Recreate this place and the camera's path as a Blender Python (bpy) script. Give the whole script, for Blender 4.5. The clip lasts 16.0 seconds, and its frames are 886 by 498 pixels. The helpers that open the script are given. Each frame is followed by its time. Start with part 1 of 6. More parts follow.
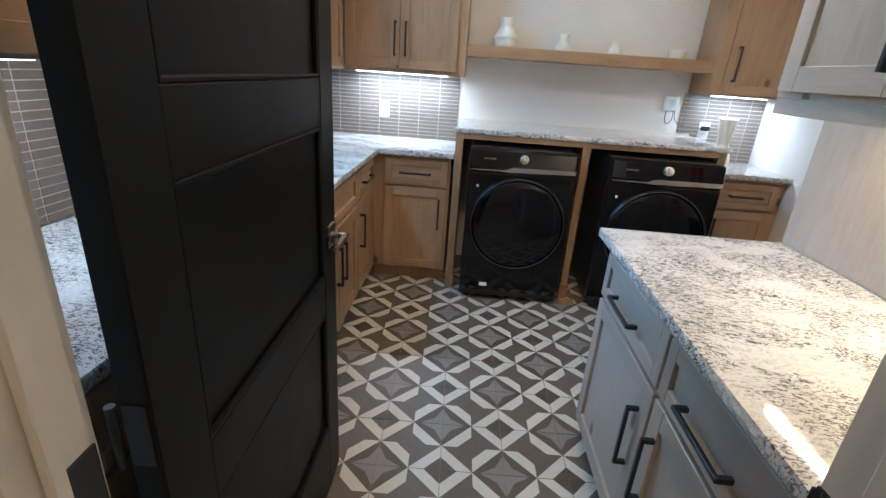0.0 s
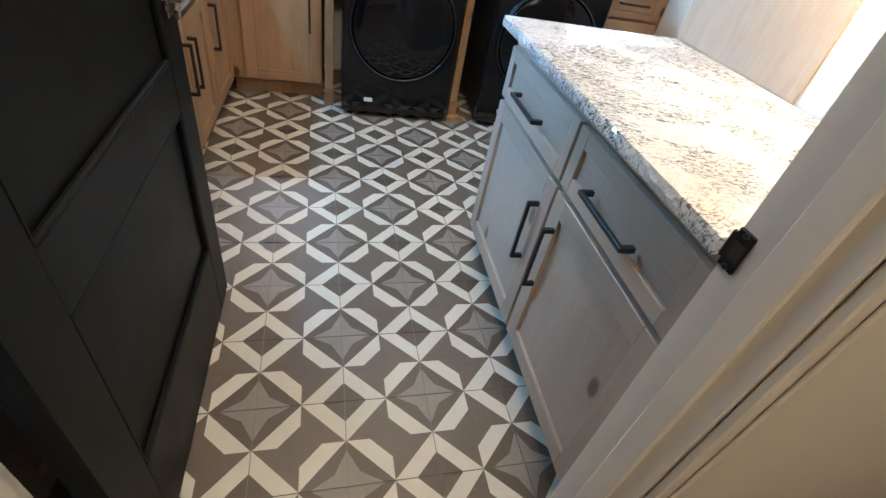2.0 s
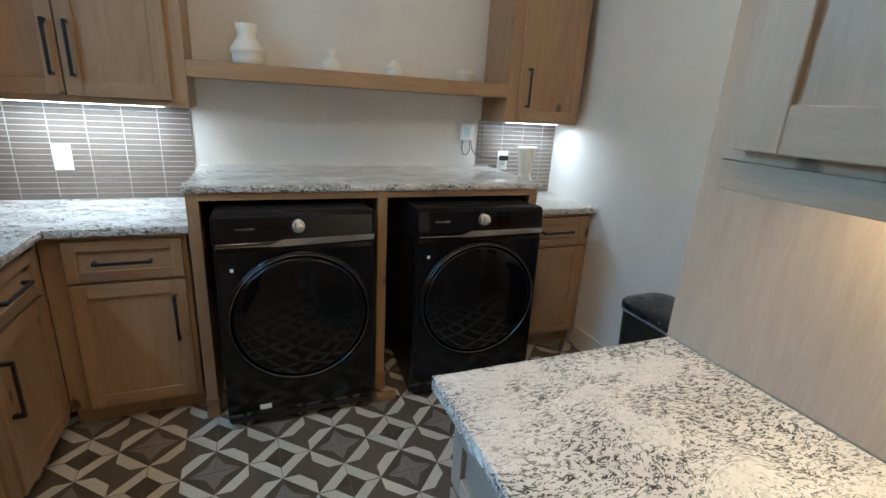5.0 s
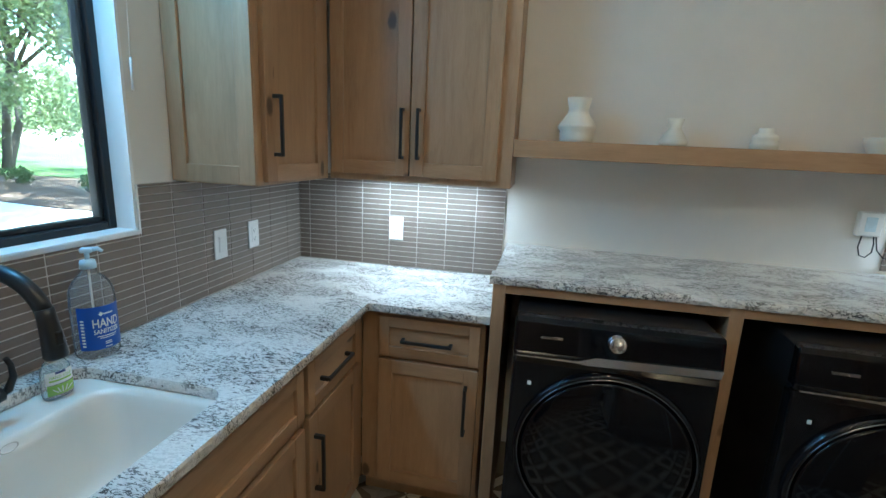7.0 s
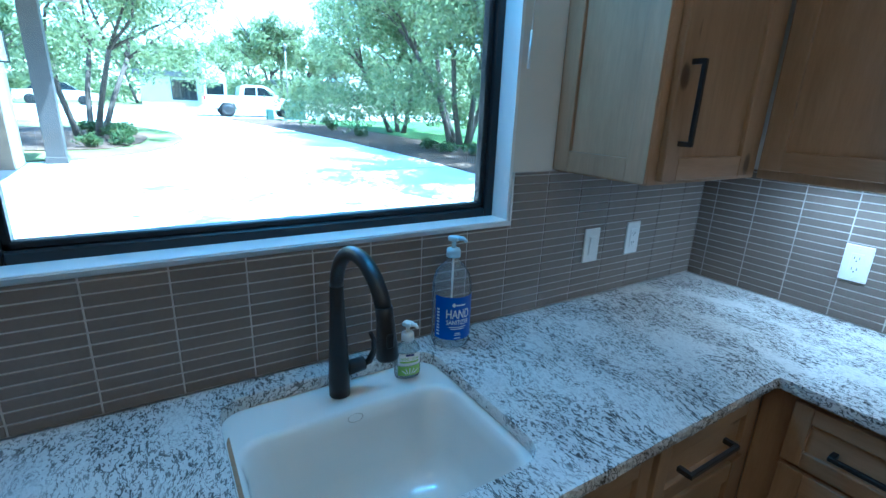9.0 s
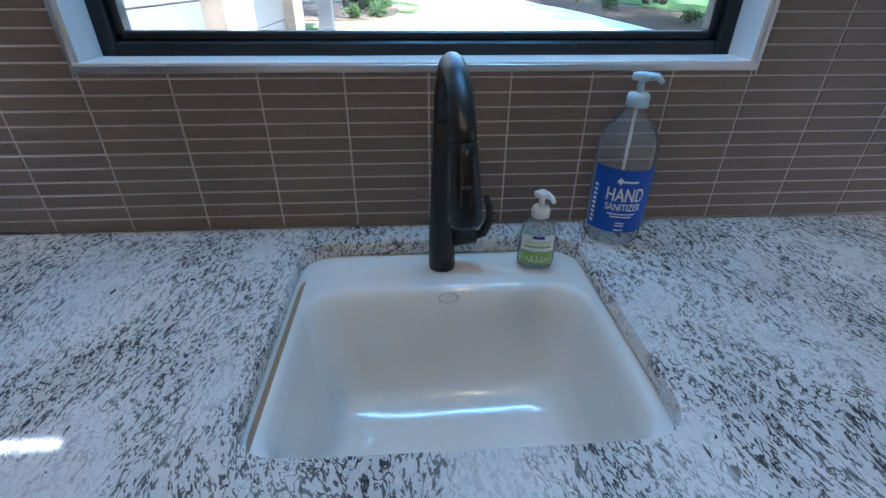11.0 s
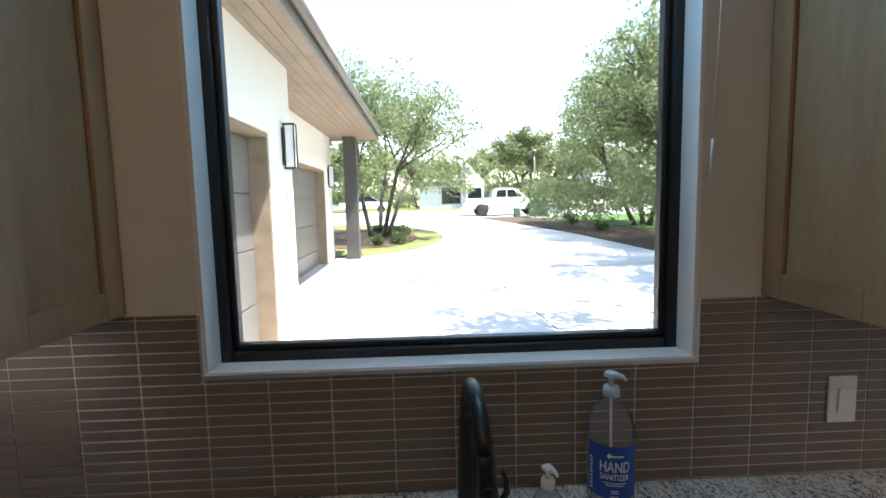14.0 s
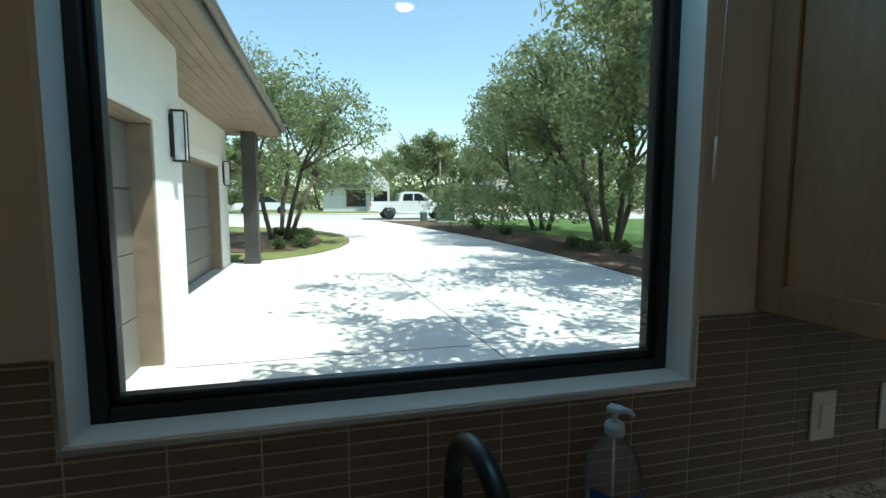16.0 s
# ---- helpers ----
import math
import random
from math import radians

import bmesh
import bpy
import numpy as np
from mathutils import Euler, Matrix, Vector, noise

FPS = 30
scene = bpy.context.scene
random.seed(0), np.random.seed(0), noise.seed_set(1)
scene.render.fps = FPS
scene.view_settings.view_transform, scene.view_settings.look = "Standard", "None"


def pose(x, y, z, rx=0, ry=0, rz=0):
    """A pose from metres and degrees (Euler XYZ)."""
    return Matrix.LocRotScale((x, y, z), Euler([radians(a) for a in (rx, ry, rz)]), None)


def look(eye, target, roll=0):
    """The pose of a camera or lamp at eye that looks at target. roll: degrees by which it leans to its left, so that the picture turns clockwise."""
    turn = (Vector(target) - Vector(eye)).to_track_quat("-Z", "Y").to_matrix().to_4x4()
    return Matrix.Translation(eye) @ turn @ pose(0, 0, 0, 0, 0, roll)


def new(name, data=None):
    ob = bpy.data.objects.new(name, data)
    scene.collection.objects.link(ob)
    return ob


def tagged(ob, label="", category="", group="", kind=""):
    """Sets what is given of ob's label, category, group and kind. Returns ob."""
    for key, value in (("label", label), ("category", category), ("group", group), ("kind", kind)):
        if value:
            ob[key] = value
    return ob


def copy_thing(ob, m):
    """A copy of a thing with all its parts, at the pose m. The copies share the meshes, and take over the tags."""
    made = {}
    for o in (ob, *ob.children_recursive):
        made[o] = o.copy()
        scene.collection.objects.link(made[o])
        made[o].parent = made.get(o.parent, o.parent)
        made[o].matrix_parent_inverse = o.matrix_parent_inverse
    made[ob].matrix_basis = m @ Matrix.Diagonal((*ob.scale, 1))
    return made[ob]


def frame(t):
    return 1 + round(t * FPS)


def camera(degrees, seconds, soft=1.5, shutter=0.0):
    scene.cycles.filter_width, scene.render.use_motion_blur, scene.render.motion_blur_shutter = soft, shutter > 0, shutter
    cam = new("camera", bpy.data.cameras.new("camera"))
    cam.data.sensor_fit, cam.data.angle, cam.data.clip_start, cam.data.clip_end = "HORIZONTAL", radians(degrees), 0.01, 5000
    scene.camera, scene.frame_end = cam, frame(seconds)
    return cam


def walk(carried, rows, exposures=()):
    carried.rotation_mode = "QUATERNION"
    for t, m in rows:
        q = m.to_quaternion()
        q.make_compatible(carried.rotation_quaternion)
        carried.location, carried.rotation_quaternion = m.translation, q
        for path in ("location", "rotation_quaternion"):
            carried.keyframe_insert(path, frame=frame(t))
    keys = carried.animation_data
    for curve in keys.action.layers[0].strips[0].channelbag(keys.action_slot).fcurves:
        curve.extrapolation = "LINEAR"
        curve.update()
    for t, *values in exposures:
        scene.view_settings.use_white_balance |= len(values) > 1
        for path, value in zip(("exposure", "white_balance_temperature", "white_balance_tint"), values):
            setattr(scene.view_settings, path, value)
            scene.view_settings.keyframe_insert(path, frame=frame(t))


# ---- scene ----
cam = camera(87.5, 16.0)
PATH = [
    (0, (0.158, 0.411, 1.409), (0.077, 2.275, 0.688), 4.1),
    (0.5, (0.123, 0.361, 1.311), (0.218, 2.141, 0.405), 3.9),
    (1, (0.111, 0.357, 1.257), (0.375, 2.007, 0.157), 5.4),
    (1.5, (0.112, 0.395, 1.234), (0.51, 1.919, 0.002), 9.0),
    (2, (0.124, 0.486, 1.247), (0.586, 1.969, -0.012), 11.9),
    (2.5, (0.194, 0.64, 1.287), (0.627, 2.176, 0.082), 11.6),
    (3, (0.234, 0.767, 1.31), (0.676, 2.361, 0.185), 10.4),
    (3.5, (0.258, 0.912, 1.356), (0.937, 2.495, 0.34), 9.3),
    (3.7, (0.257, 0.985, 1.367), (1.036, 2.542, 0.383), 8.2),
    (5.8, (0.38, 1.453, 1.502), (0.999, 3.3, 1.048), 2.0),
    (6, (0.361, 1.517, 1.513), (0.908, 3.382, 1.042), 3.1),
    (6.5, (0.277, 1.632, 1.537), (0.519, 3.572, 1.111), 2.2),
    (7, (0.203, 1.715, 1.53), (-0.189, 3.628, 1.099), 2.6),
    (7.5, (0.197, 1.809, 1.506), (-0.763, 3.494, 1.016), 2.5),
    (8, (0.193, 1.862, 1.512), (-0.944, 3.436, 1.033), 2.5),
    (8.5, (0.12, 1.957, 1.524), (-1.248, 3.331, 1.032), 2.4),
    (9, (-0.001, 2.056, 1.537), (-1.623, 3.076, 0.964), 2.2),
    (9.5, (-0.138, 2.161, 1.479), (-1.922, 2.675, 0.733), 2.2),
    (10, (-0.19, 2.27, 1.413), (-1.984, 2.487, 0.558), 2.0),
    (12.3, (-0.191, 2.344, 1.346), (-1.858, 2.488, 0.251), 0.7),
    (12.5, (-0.171, 2.351, 1.368), (-1.89, 2.512, 0.357), 0.6),
    (13, (-0.081, 2.314, 1.454), (-1.933, 2.429, 0.708), -0.4),
    (13.5, (0.016, 2.295, 1.521), (-1.942, 2.36, 1.119), -1.0),
    (14, (0.032, 2.287, 1.615), (-1.957, 2.364, 1.42), -1.3),
    (14.5, (0.021, 2.279, 1.628), (-1.972, 2.374, 1.489), -1.2),
    (15, (-0.083, 2.243, 1.577), (-2.066, 2.446, 1.412), -0.5),
    (15.5, (-0.208, 2.193, 1.592), (-2.188, 2.453, 1.472), 0.4),
    (16, (-0.225, 2.173, 1.607), (-2.156, 2.657, 1.423), -0.0),
]
# the second list: exposure and white balance of the hand-held camera on the way
walk(cam, [(t, look(eye, target, roll)) for t, eye, target, roll in PATH],
     [(0.0, 4.15, 5050, 2), (1.0, 4.4, 5000, 1), (2.2, 4.7, 5000, 1), (3.0, 4.2, 5100, 3), (3.5, 3.95, 5150, 4), (6.0, 3.5, 5450, -6), (7.0, 3.5, 4950, -8), (8.0, 3.25, 4650, -5), (9.0, 2.85, 4000, -10),
      (9.5, 2.6, 4000, -7), (10.2, 2.7, 4300, 0), (12.5, 3.15, 5900, 13), (13.2, 2.75, 6100, 14), (13.8, 2.2, 6400, 12), (14.5, 1.5, 6300, 6), (15.2, 1.0, 6200, -3), (16.0, 0.7, 6100, -7)])

# ---- world, sun and lamps ----
world = bpy.data.worlds.new("sky")
scene.world = world
world.use_nodes = True
wn = world.node_tree.nodes
sky = wn.new("ShaderNodeTexSky")
sky.sky_type = "NISHITA"
sky.sun_disc = False
SUN_TO = Vector((0.22, 0.36, 0.92)).normalized()
sky.sun_elevation = math.asin(SUN_TO.z)
sky.sun_rotation = math.atan2(SUN_TO.x, SUN_TO.y)
sky.air_density, sky.dust_density, sky.ozone_density = 1.3, 0.6, 0.5
world.node_tree.links.new(sky.outputs[0], wn["Background"].inputs[0])
wn["Background"].inputs[1].default_value = 0.15
sun_data = bpy.data.lights.new("sun", "SUN")
sun_data.energy, sun_data.angle, sun_data.color = 5.0, radians(0.53), (1.0, 0.95, 0.87)
sun = new("sun", sun_data)
sun.matrix_world = look(SUN_TO * 60, (0, 0, 0))


def area_lamp(name, m, sx, sy, watts, colour):
    data = bpy.data.lights.new(name, "AREA")
    data.shape, data.size, data.size_y, data.energy, data.color = "RECTANGLE", sx, sy, watts, colour
    ob = new(name, data)
    ob.matrix_world = m
    return ob


WARM, COOL, AMBER = (1.0, 0.67, 0.38), (0.92, 0.95, 1.0), (1.0, 0.66, 0.34)
# only the second lamp's place is known; the others are added unseen
CANS = [(0.15, 1.65), (0.65, 2.63), (1.92, 1.35), (0.2, -0.6)]
for cx, cy in CANS:
    area_lamp("downlight_beam", pose(cx, cy, 2.738), 0.10, 0.10, 0.62 if cy > 0 else 0.85, WARM).data.shape = "DISK"
area_lamp("strip_beam", pose(-0.36, 3.80, 1.357), 0.62, 0.02, 0.48, COOL)
area_lamp("strip_beam", pose(1.93, 3.80, 1.357), 0.36, 0.02, 0.20, COOL)
area_lamp("strip_beam", pose(-0.90, 1.28, 1.357), 0.02, 0.5, 0.08, (1.0, 0.85, 0.78))
area_lamp("strip_beam", pose(1.20, 1.30, 1.372), 0.02, 0.80, 0.27, AMBER)
# added lamp hidden at the window's head, standing in for the sky's light
area_lamp("window_daylight", look((-1.10, 2.35, 2.295), (0.6, 2.1, 0.9)), 1.10, 0.035, 1.8, (0.30, 0.66, 1.0))

# ---- helpers for meshes ----


def srgb(r, g, b):
    return tuple((c / 12.92 if c <= 0.04045 else ((c + 0.055) / 1.055) ** 2.4) for c in (r / 255, g / 255, b / 255))


class Mesh:
    """Gathers boxes, tubes and turned shapes into one bmesh."""

    def __init__(self, m=None):
        self.bm, self.m = bmesh.new(), m or Matrix()

    def _done(self, verts, m=None):
        bmesh.ops.transform(self.bm, matrix=self.m @ (m or Matrix()), verts=verts)
        return self

    def box(self, x0, x1, y0, y1, z0, z1, bevel=0.0, m=None, seg=1):
        made = bmesh.ops.create_cube(self.bm, size=1)["verts"]
        bmesh.ops.transform(self.bm, matrix=Matrix.Translation(((x0 + x1) / 2, (y0 + y1) / 2, (z0 + z1) / 2))
                            @ Matrix.Diagonal((abs(x1 - x0), abs(y1 - y0), abs(z1 - z0), 1)), verts=made)
        if bevel > 0:
            edges = list({e for v in made for e in v.link_edges})
            out = bmesh.ops.bevel(self.bm, geom=edges, offset=bevel, segments=seg, affect="EDGES", profile=0.5)
            made = list({v for f in out["faces"] for v in f.verts} | {v for v in made if v.is_valid})
        return self._done(made, m)

    def lathe(self, profile, n=32, m=None, close=True):
        rings, made = [], []
        for r, z in profile:
            ring = [self.bm.verts.new((r * math.cos(2 * math.pi * i / n), r * math.sin(2 * math.pi * i / n), z)) for i in range(n)]
            rings.append(ring)
            made += ring
        for a, b in zip(rings, rings[1:]):
            for i in range(n):
                self.bm.faces.new((a[i], a[(i + 1) % n], b[(i + 1) % n], b[i])).smooth = True
        if close:
            self.bm.faces.new(rings[0][::-1])
            self.bm.faces.new(rings[-1])
        return self._done(made, m)

    def tube(self, points, radii, n=12, m=None, flat=1.0):
        pts = [Vector(p) for p in points]
        if not hasattr(radii, "__len__"):
            radii = [radii] * len(pts)
        rings, made, side = [], [], None
        for i, p in enumerate(pts):
            d = (pts[min(i + 1, len(pts) - 1)] - pts[max(i - 1, 0)]).normalized()
            if side is None:
                side = d.orthogonal().normalized()
            side = (side - d * side.dot(d)).normalized()
            up = d.cross(side)
            ring = [self.bm.verts.new(p + (side * math.cos(2 * math.pi * k / n) + up * flat * math.sin(2 * math.pi * k / n)) * radii[i]) for k in range(n)]
            rings.append(ring)
            made += ring
        for a, b in zip(rings, rings[1:]):
            for k in range(n):
                self.bm.faces.new((a[k], a[(k + 1) % n], b[(k + 1) % n], b[k])).smooth = True
        self.bm.faces.new(rings[0][::-1])
        self.bm.faces.new(rings[-1])
        return self._done(made, m)

    def poly(self, pts, mat=0):
        f = self.bm.faces.new([self.bm.verts.new(self.m @ Vector(p)) for p in pts])
        f.material_index = mat
        return f

    def prism(self, pts, z0, z1, mat=0, m=None):
        """A plate with this outline (counter-clockwise) from z0 up to z1."""
        a = [self.bm.verts.new((x, y, z0)) for x, y in pts]
        b = [self.bm.verts.new((x, y, z1)) for x, y in pts]
        fs = [self.bm.faces.new(a[::-1]), self.bm.faces.new(b)]
        fs += [self.bm.faces.new((a[i], a[(i + 1) % len(a)], b[(i + 1) % len(a)], b[i])) for i in range(len(a))]
        for f in fs:
            f.material_index = mat
        return self._done(a + b, m)


def mesh_of(name, bm, mats):
    bmesh.ops.recalc_face_normals(bm, faces=bm.faces)
    data = bpy.data.meshes.new(name)
    bm.to_mesh(data)
    bm.free()
    for mt in (mats if isinstance(mats, (list, tuple)) else [mats]):
        data.materials.append(mt)
    return data


def part(name, shape, mats, parent, label=""):
    ob = new(name, mesh_of(name, shape.bm, mats))
    ob.parent = parent
    if parent.type == "EMPTY":
        ob.matrix_parent_inverse = parent.matrix_basis.inverted()
    return tagged(ob, label) if label else ob


def thing(name, label, category, m, group="", kind=""):
    ob = new(name)
    ob.empty_display_size = 0.05
    ob.matrix_basis = m
    return tagged(ob, label, category, group, kind)


def solid(name, shape, mats, label, category, group="", kind=""):
    return tagged(new(name, mesh_of(name, shape.bm, mats)), label, category, group, kind)


# ---- materials ----


class Nodes:
    """A small writer for one material's nodes."""

    def __init__(self, name, rough=0.5, metal=0.0, spec=0.5):
        self.mat = bpy.data.materials.new(name)
        self.mat.use_nodes = True
        self.t = self.mat.node_tree
        self.b = self.t.nodes["Principled BSDF"]
        self.b.inputs["Roughness"].default_value = rough
        self.b.inputs["Metallic"].default_value = metal
        self.b.inputs["Specular IOR Level"].default_value = spec

    def add(self, kind, ins=None, **props):
        n = self.t.nodes.new("ShaderNode" + kind)
        for k, v in props.items():
            if k == "operation":
                n.operation = v
            elif k == "data_type":
                n.data_type = v
            elif k == "blend_type":
                n.blend_type = v
            elif k == "feature":
                n.feature = v
        for k, v in (ins or {}).items():
            if hasattr(v, "is_linked"):
                self.t.links.new(v, n.inputs[k])
            else:
                n.inputs[k].default_value = v
        return n

    def link(self, a, b):
        self.t.links.new(a, b)

    def coords(self, scale=(1, 1, 1), shift=True):
        """Object coordinates, moved by a random amount for each object."""
        c = self.add("TexCoord").outputs["Object"]
        if shift:
            r = self.add("ObjectInfo").outputs["Random"]
            k = self.add("Math", {0: r, 1: 37.0}, operation="MULTIPLY").outputs[0]
            c = self.add("VectorMath", {0: c, 1: k}, operation="ADD").outputs[0]
        return self.add("Mapping", {"Vector": c, "Scale": scale}).outputs[0]

    def noise(self, vec, scale, detail=4.0, rough=0.55, dist=0.0):
        return self.add("TexNoise", {"Vector": vec, "Scale": scale, "Detail": detail, "Roughness": rough, "Distortion": dist}).outputs[0]

    def ramp(self, fac, stops):
        n = self.t.nodes.new("ShaderNodeValToRGB")
        e = n.color_ramp.elements
        while len(e) < len(stops):
            e.new(0.5)
        for el, (p, c) in zip(e, stops):
            el.position, el.color = p, (*c, 1) if len(c) == 3 else c
        self.link(fac, n.inputs[0])
        return n.outputs[0]

    def mix(self, fac, a, b, blend="MIX"):
        n = self.t.nodes.new("ShaderNodeMix")
        n.data_type, n.blend_type = "RGBA", blend
        for sock, v in ((n.inputs[0], fac), (n.inputs[6], a), (n.inputs[7], b)):
            if hasattr(v, "is_linked"):
                self.link(v, sock)
            elif isinstance(v, tuple):
                sock.default_value = (*v, 1)
            else:
                sock.default_value = v
        return n.outputs[2]

    def bump(self, height, strength=0.2, distance=0.01):
        self.link(self.add("Bump", {"Height": height, "Strength": strength, "Distance": distance}).outputs[0], self.b.inputs["Normal"])

    def colour(self, sock):
        self.link(sock, self.b.inputs["Base Color"])
        return self


def grey(c):
    return (c, c, c)


def plain(name, colour, rough=0.5, metal=0.0, spread=0.06, scale=9.0, bump=0.05, spec=0.5, coat=0.0):
    """Paint, plastic or metal with a little unevenness of tone, gloss and surface."""
    n = Nodes(name, rough, metal, spec)
    v = n.coords()
    f = n.noise(v, scale, 5)
    g = n.noise(v, scale * 14, 3)
    lo = tuple(max(0.0, c * (1 - spread)) for c in colour)
    hi = tuple(min(1.0, c * (1 + spread)) for c in colour)
    n.colour(n.ramp(f, [(0.3, lo), (0.7, hi)]))
    n.link(n.add("MapRange", {0: f, 1: 0.3, 2: 0.7, 3: max(0.02, rough - 0.06), 4: min(1, rough + 0.06)}).outputs[0], n.b.inputs["Roughness"])
    n.bump(g, bump, 0.002)
    n.b.inputs["Coat Weight"].default_value = coat
    return n.mat


def alder(name, along, dark, mid, light):
    """Knotty alder with a clear matt finish; the grain runs along x, y or z."""
    n = Nodes(name, 0.42)
    pick = {"x": 0, "y": 1, "z": 2}[along]
    v = n.coords(tuple(1.0 if i == pick else 9.0 for i in range(3)))
    w = n.coords(tuple(0.35 if i == pick else 1.0 for i in range(3)))
    kn = n.coords(tuple(0.55 if i == pick else 1.0 for i in range(3)))
    kn = n.mix(0.012, kn, n.add("TexNoise", {"Vector": kn, "Scale": 30.0}).outputs[1])
    vor = n.add("TexVoronoi", {"Vector": kn, "Scale": 6.5, "Randomness": 1.0})
    few = n.ramp(n.add("SeparateXYZ", {0: vor.outputs["Color"]}).outputs[0], [(0.42, grey(0)), (0.48, grey(1))])
    heart = n.ramp(vor.outputs["Distance"], [(0.0, grey(1)), (0.085, grey(0.9)), (0.135, grey(0))])
    halo = n.ramp(vor.outputs["Distance"], [(0.0, grey(0.6)), (0.20, grey(0.3)), (0.42, grey(0))])
    swirl = n.add("Math", {0: n.add("Math", {0: halo, 1: few}, operation="MULTIPLY").outputs[0], 1: 0.5}, operation="MULTIPLY").outputs[0]
    broad = n.noise(w, 2.6, 3, 0.5)
    grain = n.add("Math", {0: n.noise(v, 3.2, 6, 0.65, 0.6), 1: swirl}, operation="SUBTRACT").outputs[0]
    fine = n.noise(v, 22, 3, 0.6)
    c = n.ramp(grain, [(0.22, dark), (0.52, mid), (0.8, light)])
    c = n.mix(0.34, c, n.ramp(broad, [(0.3, tuple(k * 0.86 for k in dark)), (0.7, tuple(k * 1.1 for k in light))]))
    c = n.mix(0.12, c, n.ramp(fine, [(0.3, tuple(k * 0.55 for k in dark)), (0.7, light)]))
    c = n.mix(n.add("Math", {0: heart, 1: few}, operation="MULTIPLY").outputs[0], c, tuple(k * 0.28 for k in dark))
    n.colour(c)
    n.link(n.add("MapRange", {0: grain, 1: 0.3, 2: 0.7, 3: 0.36, 4: 0.5}).outputs[0], n.b.inputs["Roughness"])
    n.bump(fine, 0.08, 0.002)
    return n.mat


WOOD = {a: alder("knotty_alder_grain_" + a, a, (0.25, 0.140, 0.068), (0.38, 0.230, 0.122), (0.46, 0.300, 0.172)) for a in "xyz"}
# the same grain in a paler, greyer tone
PALE = {a: alder("pale_alder_grain_" + a, a, (0.355, 0.268, 0.194), (0.44, 0.345, 0.260), (0.515, 0.418, 0.326)) for a in "xyz"}


def granite():
    """White granite with drifts of short dark dashes, grey veils and a few black grains."""
    n = Nodes("speckled_granite", 0.06, spec=0.65)
    v = n.coords(shift=False)
    bend = n.add("TexNoise", {"Vector": v, "Scale": 3.0, "Detail": 2.0}).outputs[1]
    flow = n.add("VectorMath", {0: v, 1: n.add("VectorMath", {0: bend, 1: (0.16, 0.16, 0.0)}, operation="MULTIPLY").outputs[0]}, operation="ADD").outputs[0]
    turn = n.add("Mapping", {"Vector": flow, "Rotation": (0, 0, 0.75), "Scale": (1.0, 2.3, 1.5)}).outputs[0]
    other = n.add("Mapping", {"Vector": turn, "Location": (3.7, 1.9, 0.4)}).outputs[0]
    drift = n.noise(n.add("Mapping", {"Vector": flow, "Rotation": (0, 0, 0.75), "Scale": (1.0, 1.7, 1.0)}).outputs[0], 5.2, 5, 0.62)
    cloud = n.noise(v, 2.0, 4, 0.55, 0.5)
    fine = n.noise(v, 240, 2, 0.6)
    c = n.ramp(cloud, [(0.3, (0.60, 0.57, 0.525)), (0.5, (0.73, 0.705, 0.665)), (0.72, (0.80, 0.785, 0.755))])
    c = n.mix(0.22, c, n.ramp(fine, [(0.35, (0.48, 0.455, 0.42)), (0.65, (0.86, 0.845, 0.82))]))
    veil = n.ramp(drift, [(0.44, grey(0)), (0.66, grey(0.42))])
    c = n.mix(veil, c, (0.36, 0.345, 0.335))

    def dashes(vec, scale, width, cut):
        line = n.add("Math", {0: n.add("Math", {0: n.noise(vec, scale, 1.5, 0.5, 0.7), 1: 0.5}, operation="SUBTRACT").outputs[0]}, operation="ABSOLUTE").outputs[0]
        line = n.ramp(line, [(0.0, grey(1)), (width * 0.72, grey(0.95)), (width, grey(0))])
        broken = n.ramp(n.noise(vec, scale * 0.9, 2, 0.5), [(cut, grey(0)), (cut + 0.04, grey(1))])
        return n.add("Math", {0: line, 1: broken}, operation="MULTIPLY").outputs[0]

    thick = n.ramp(drift, [(0.39, grey(0.20)), (0.49, grey(0.8)), (0.58, grey(1))])
    marks = n.add("Math", {0: dashes(turn, 46, 0.050, 0.49), 1: dashes(other, 76, 0.062, 0.49)}, operation="MAXIMUM").outputs[0]
    marks = n.add("Math", {0: marks, 1: thick}, operation="MULTIPLY").outputs[0]
    grain = n.ramp(n.noise(other, 46, 2, 0.5, 0.4), [(0.70, grey(0)), (0.73, grey(1))])
    marks = n.add("Math", {0: marks, 1: grain}, operation="MAXIMUM").outputs[0]
    c = n.mix(marks, c, n.ramp(fine, [(0.35, (0.035, 0.034, 0.036)), (0.65, (0.14, 0.132, 0.125))]))
    n.colour(c)
    n.bump(fine, 0.02, 0.001)
    return n.mat


GRANITE = granite()


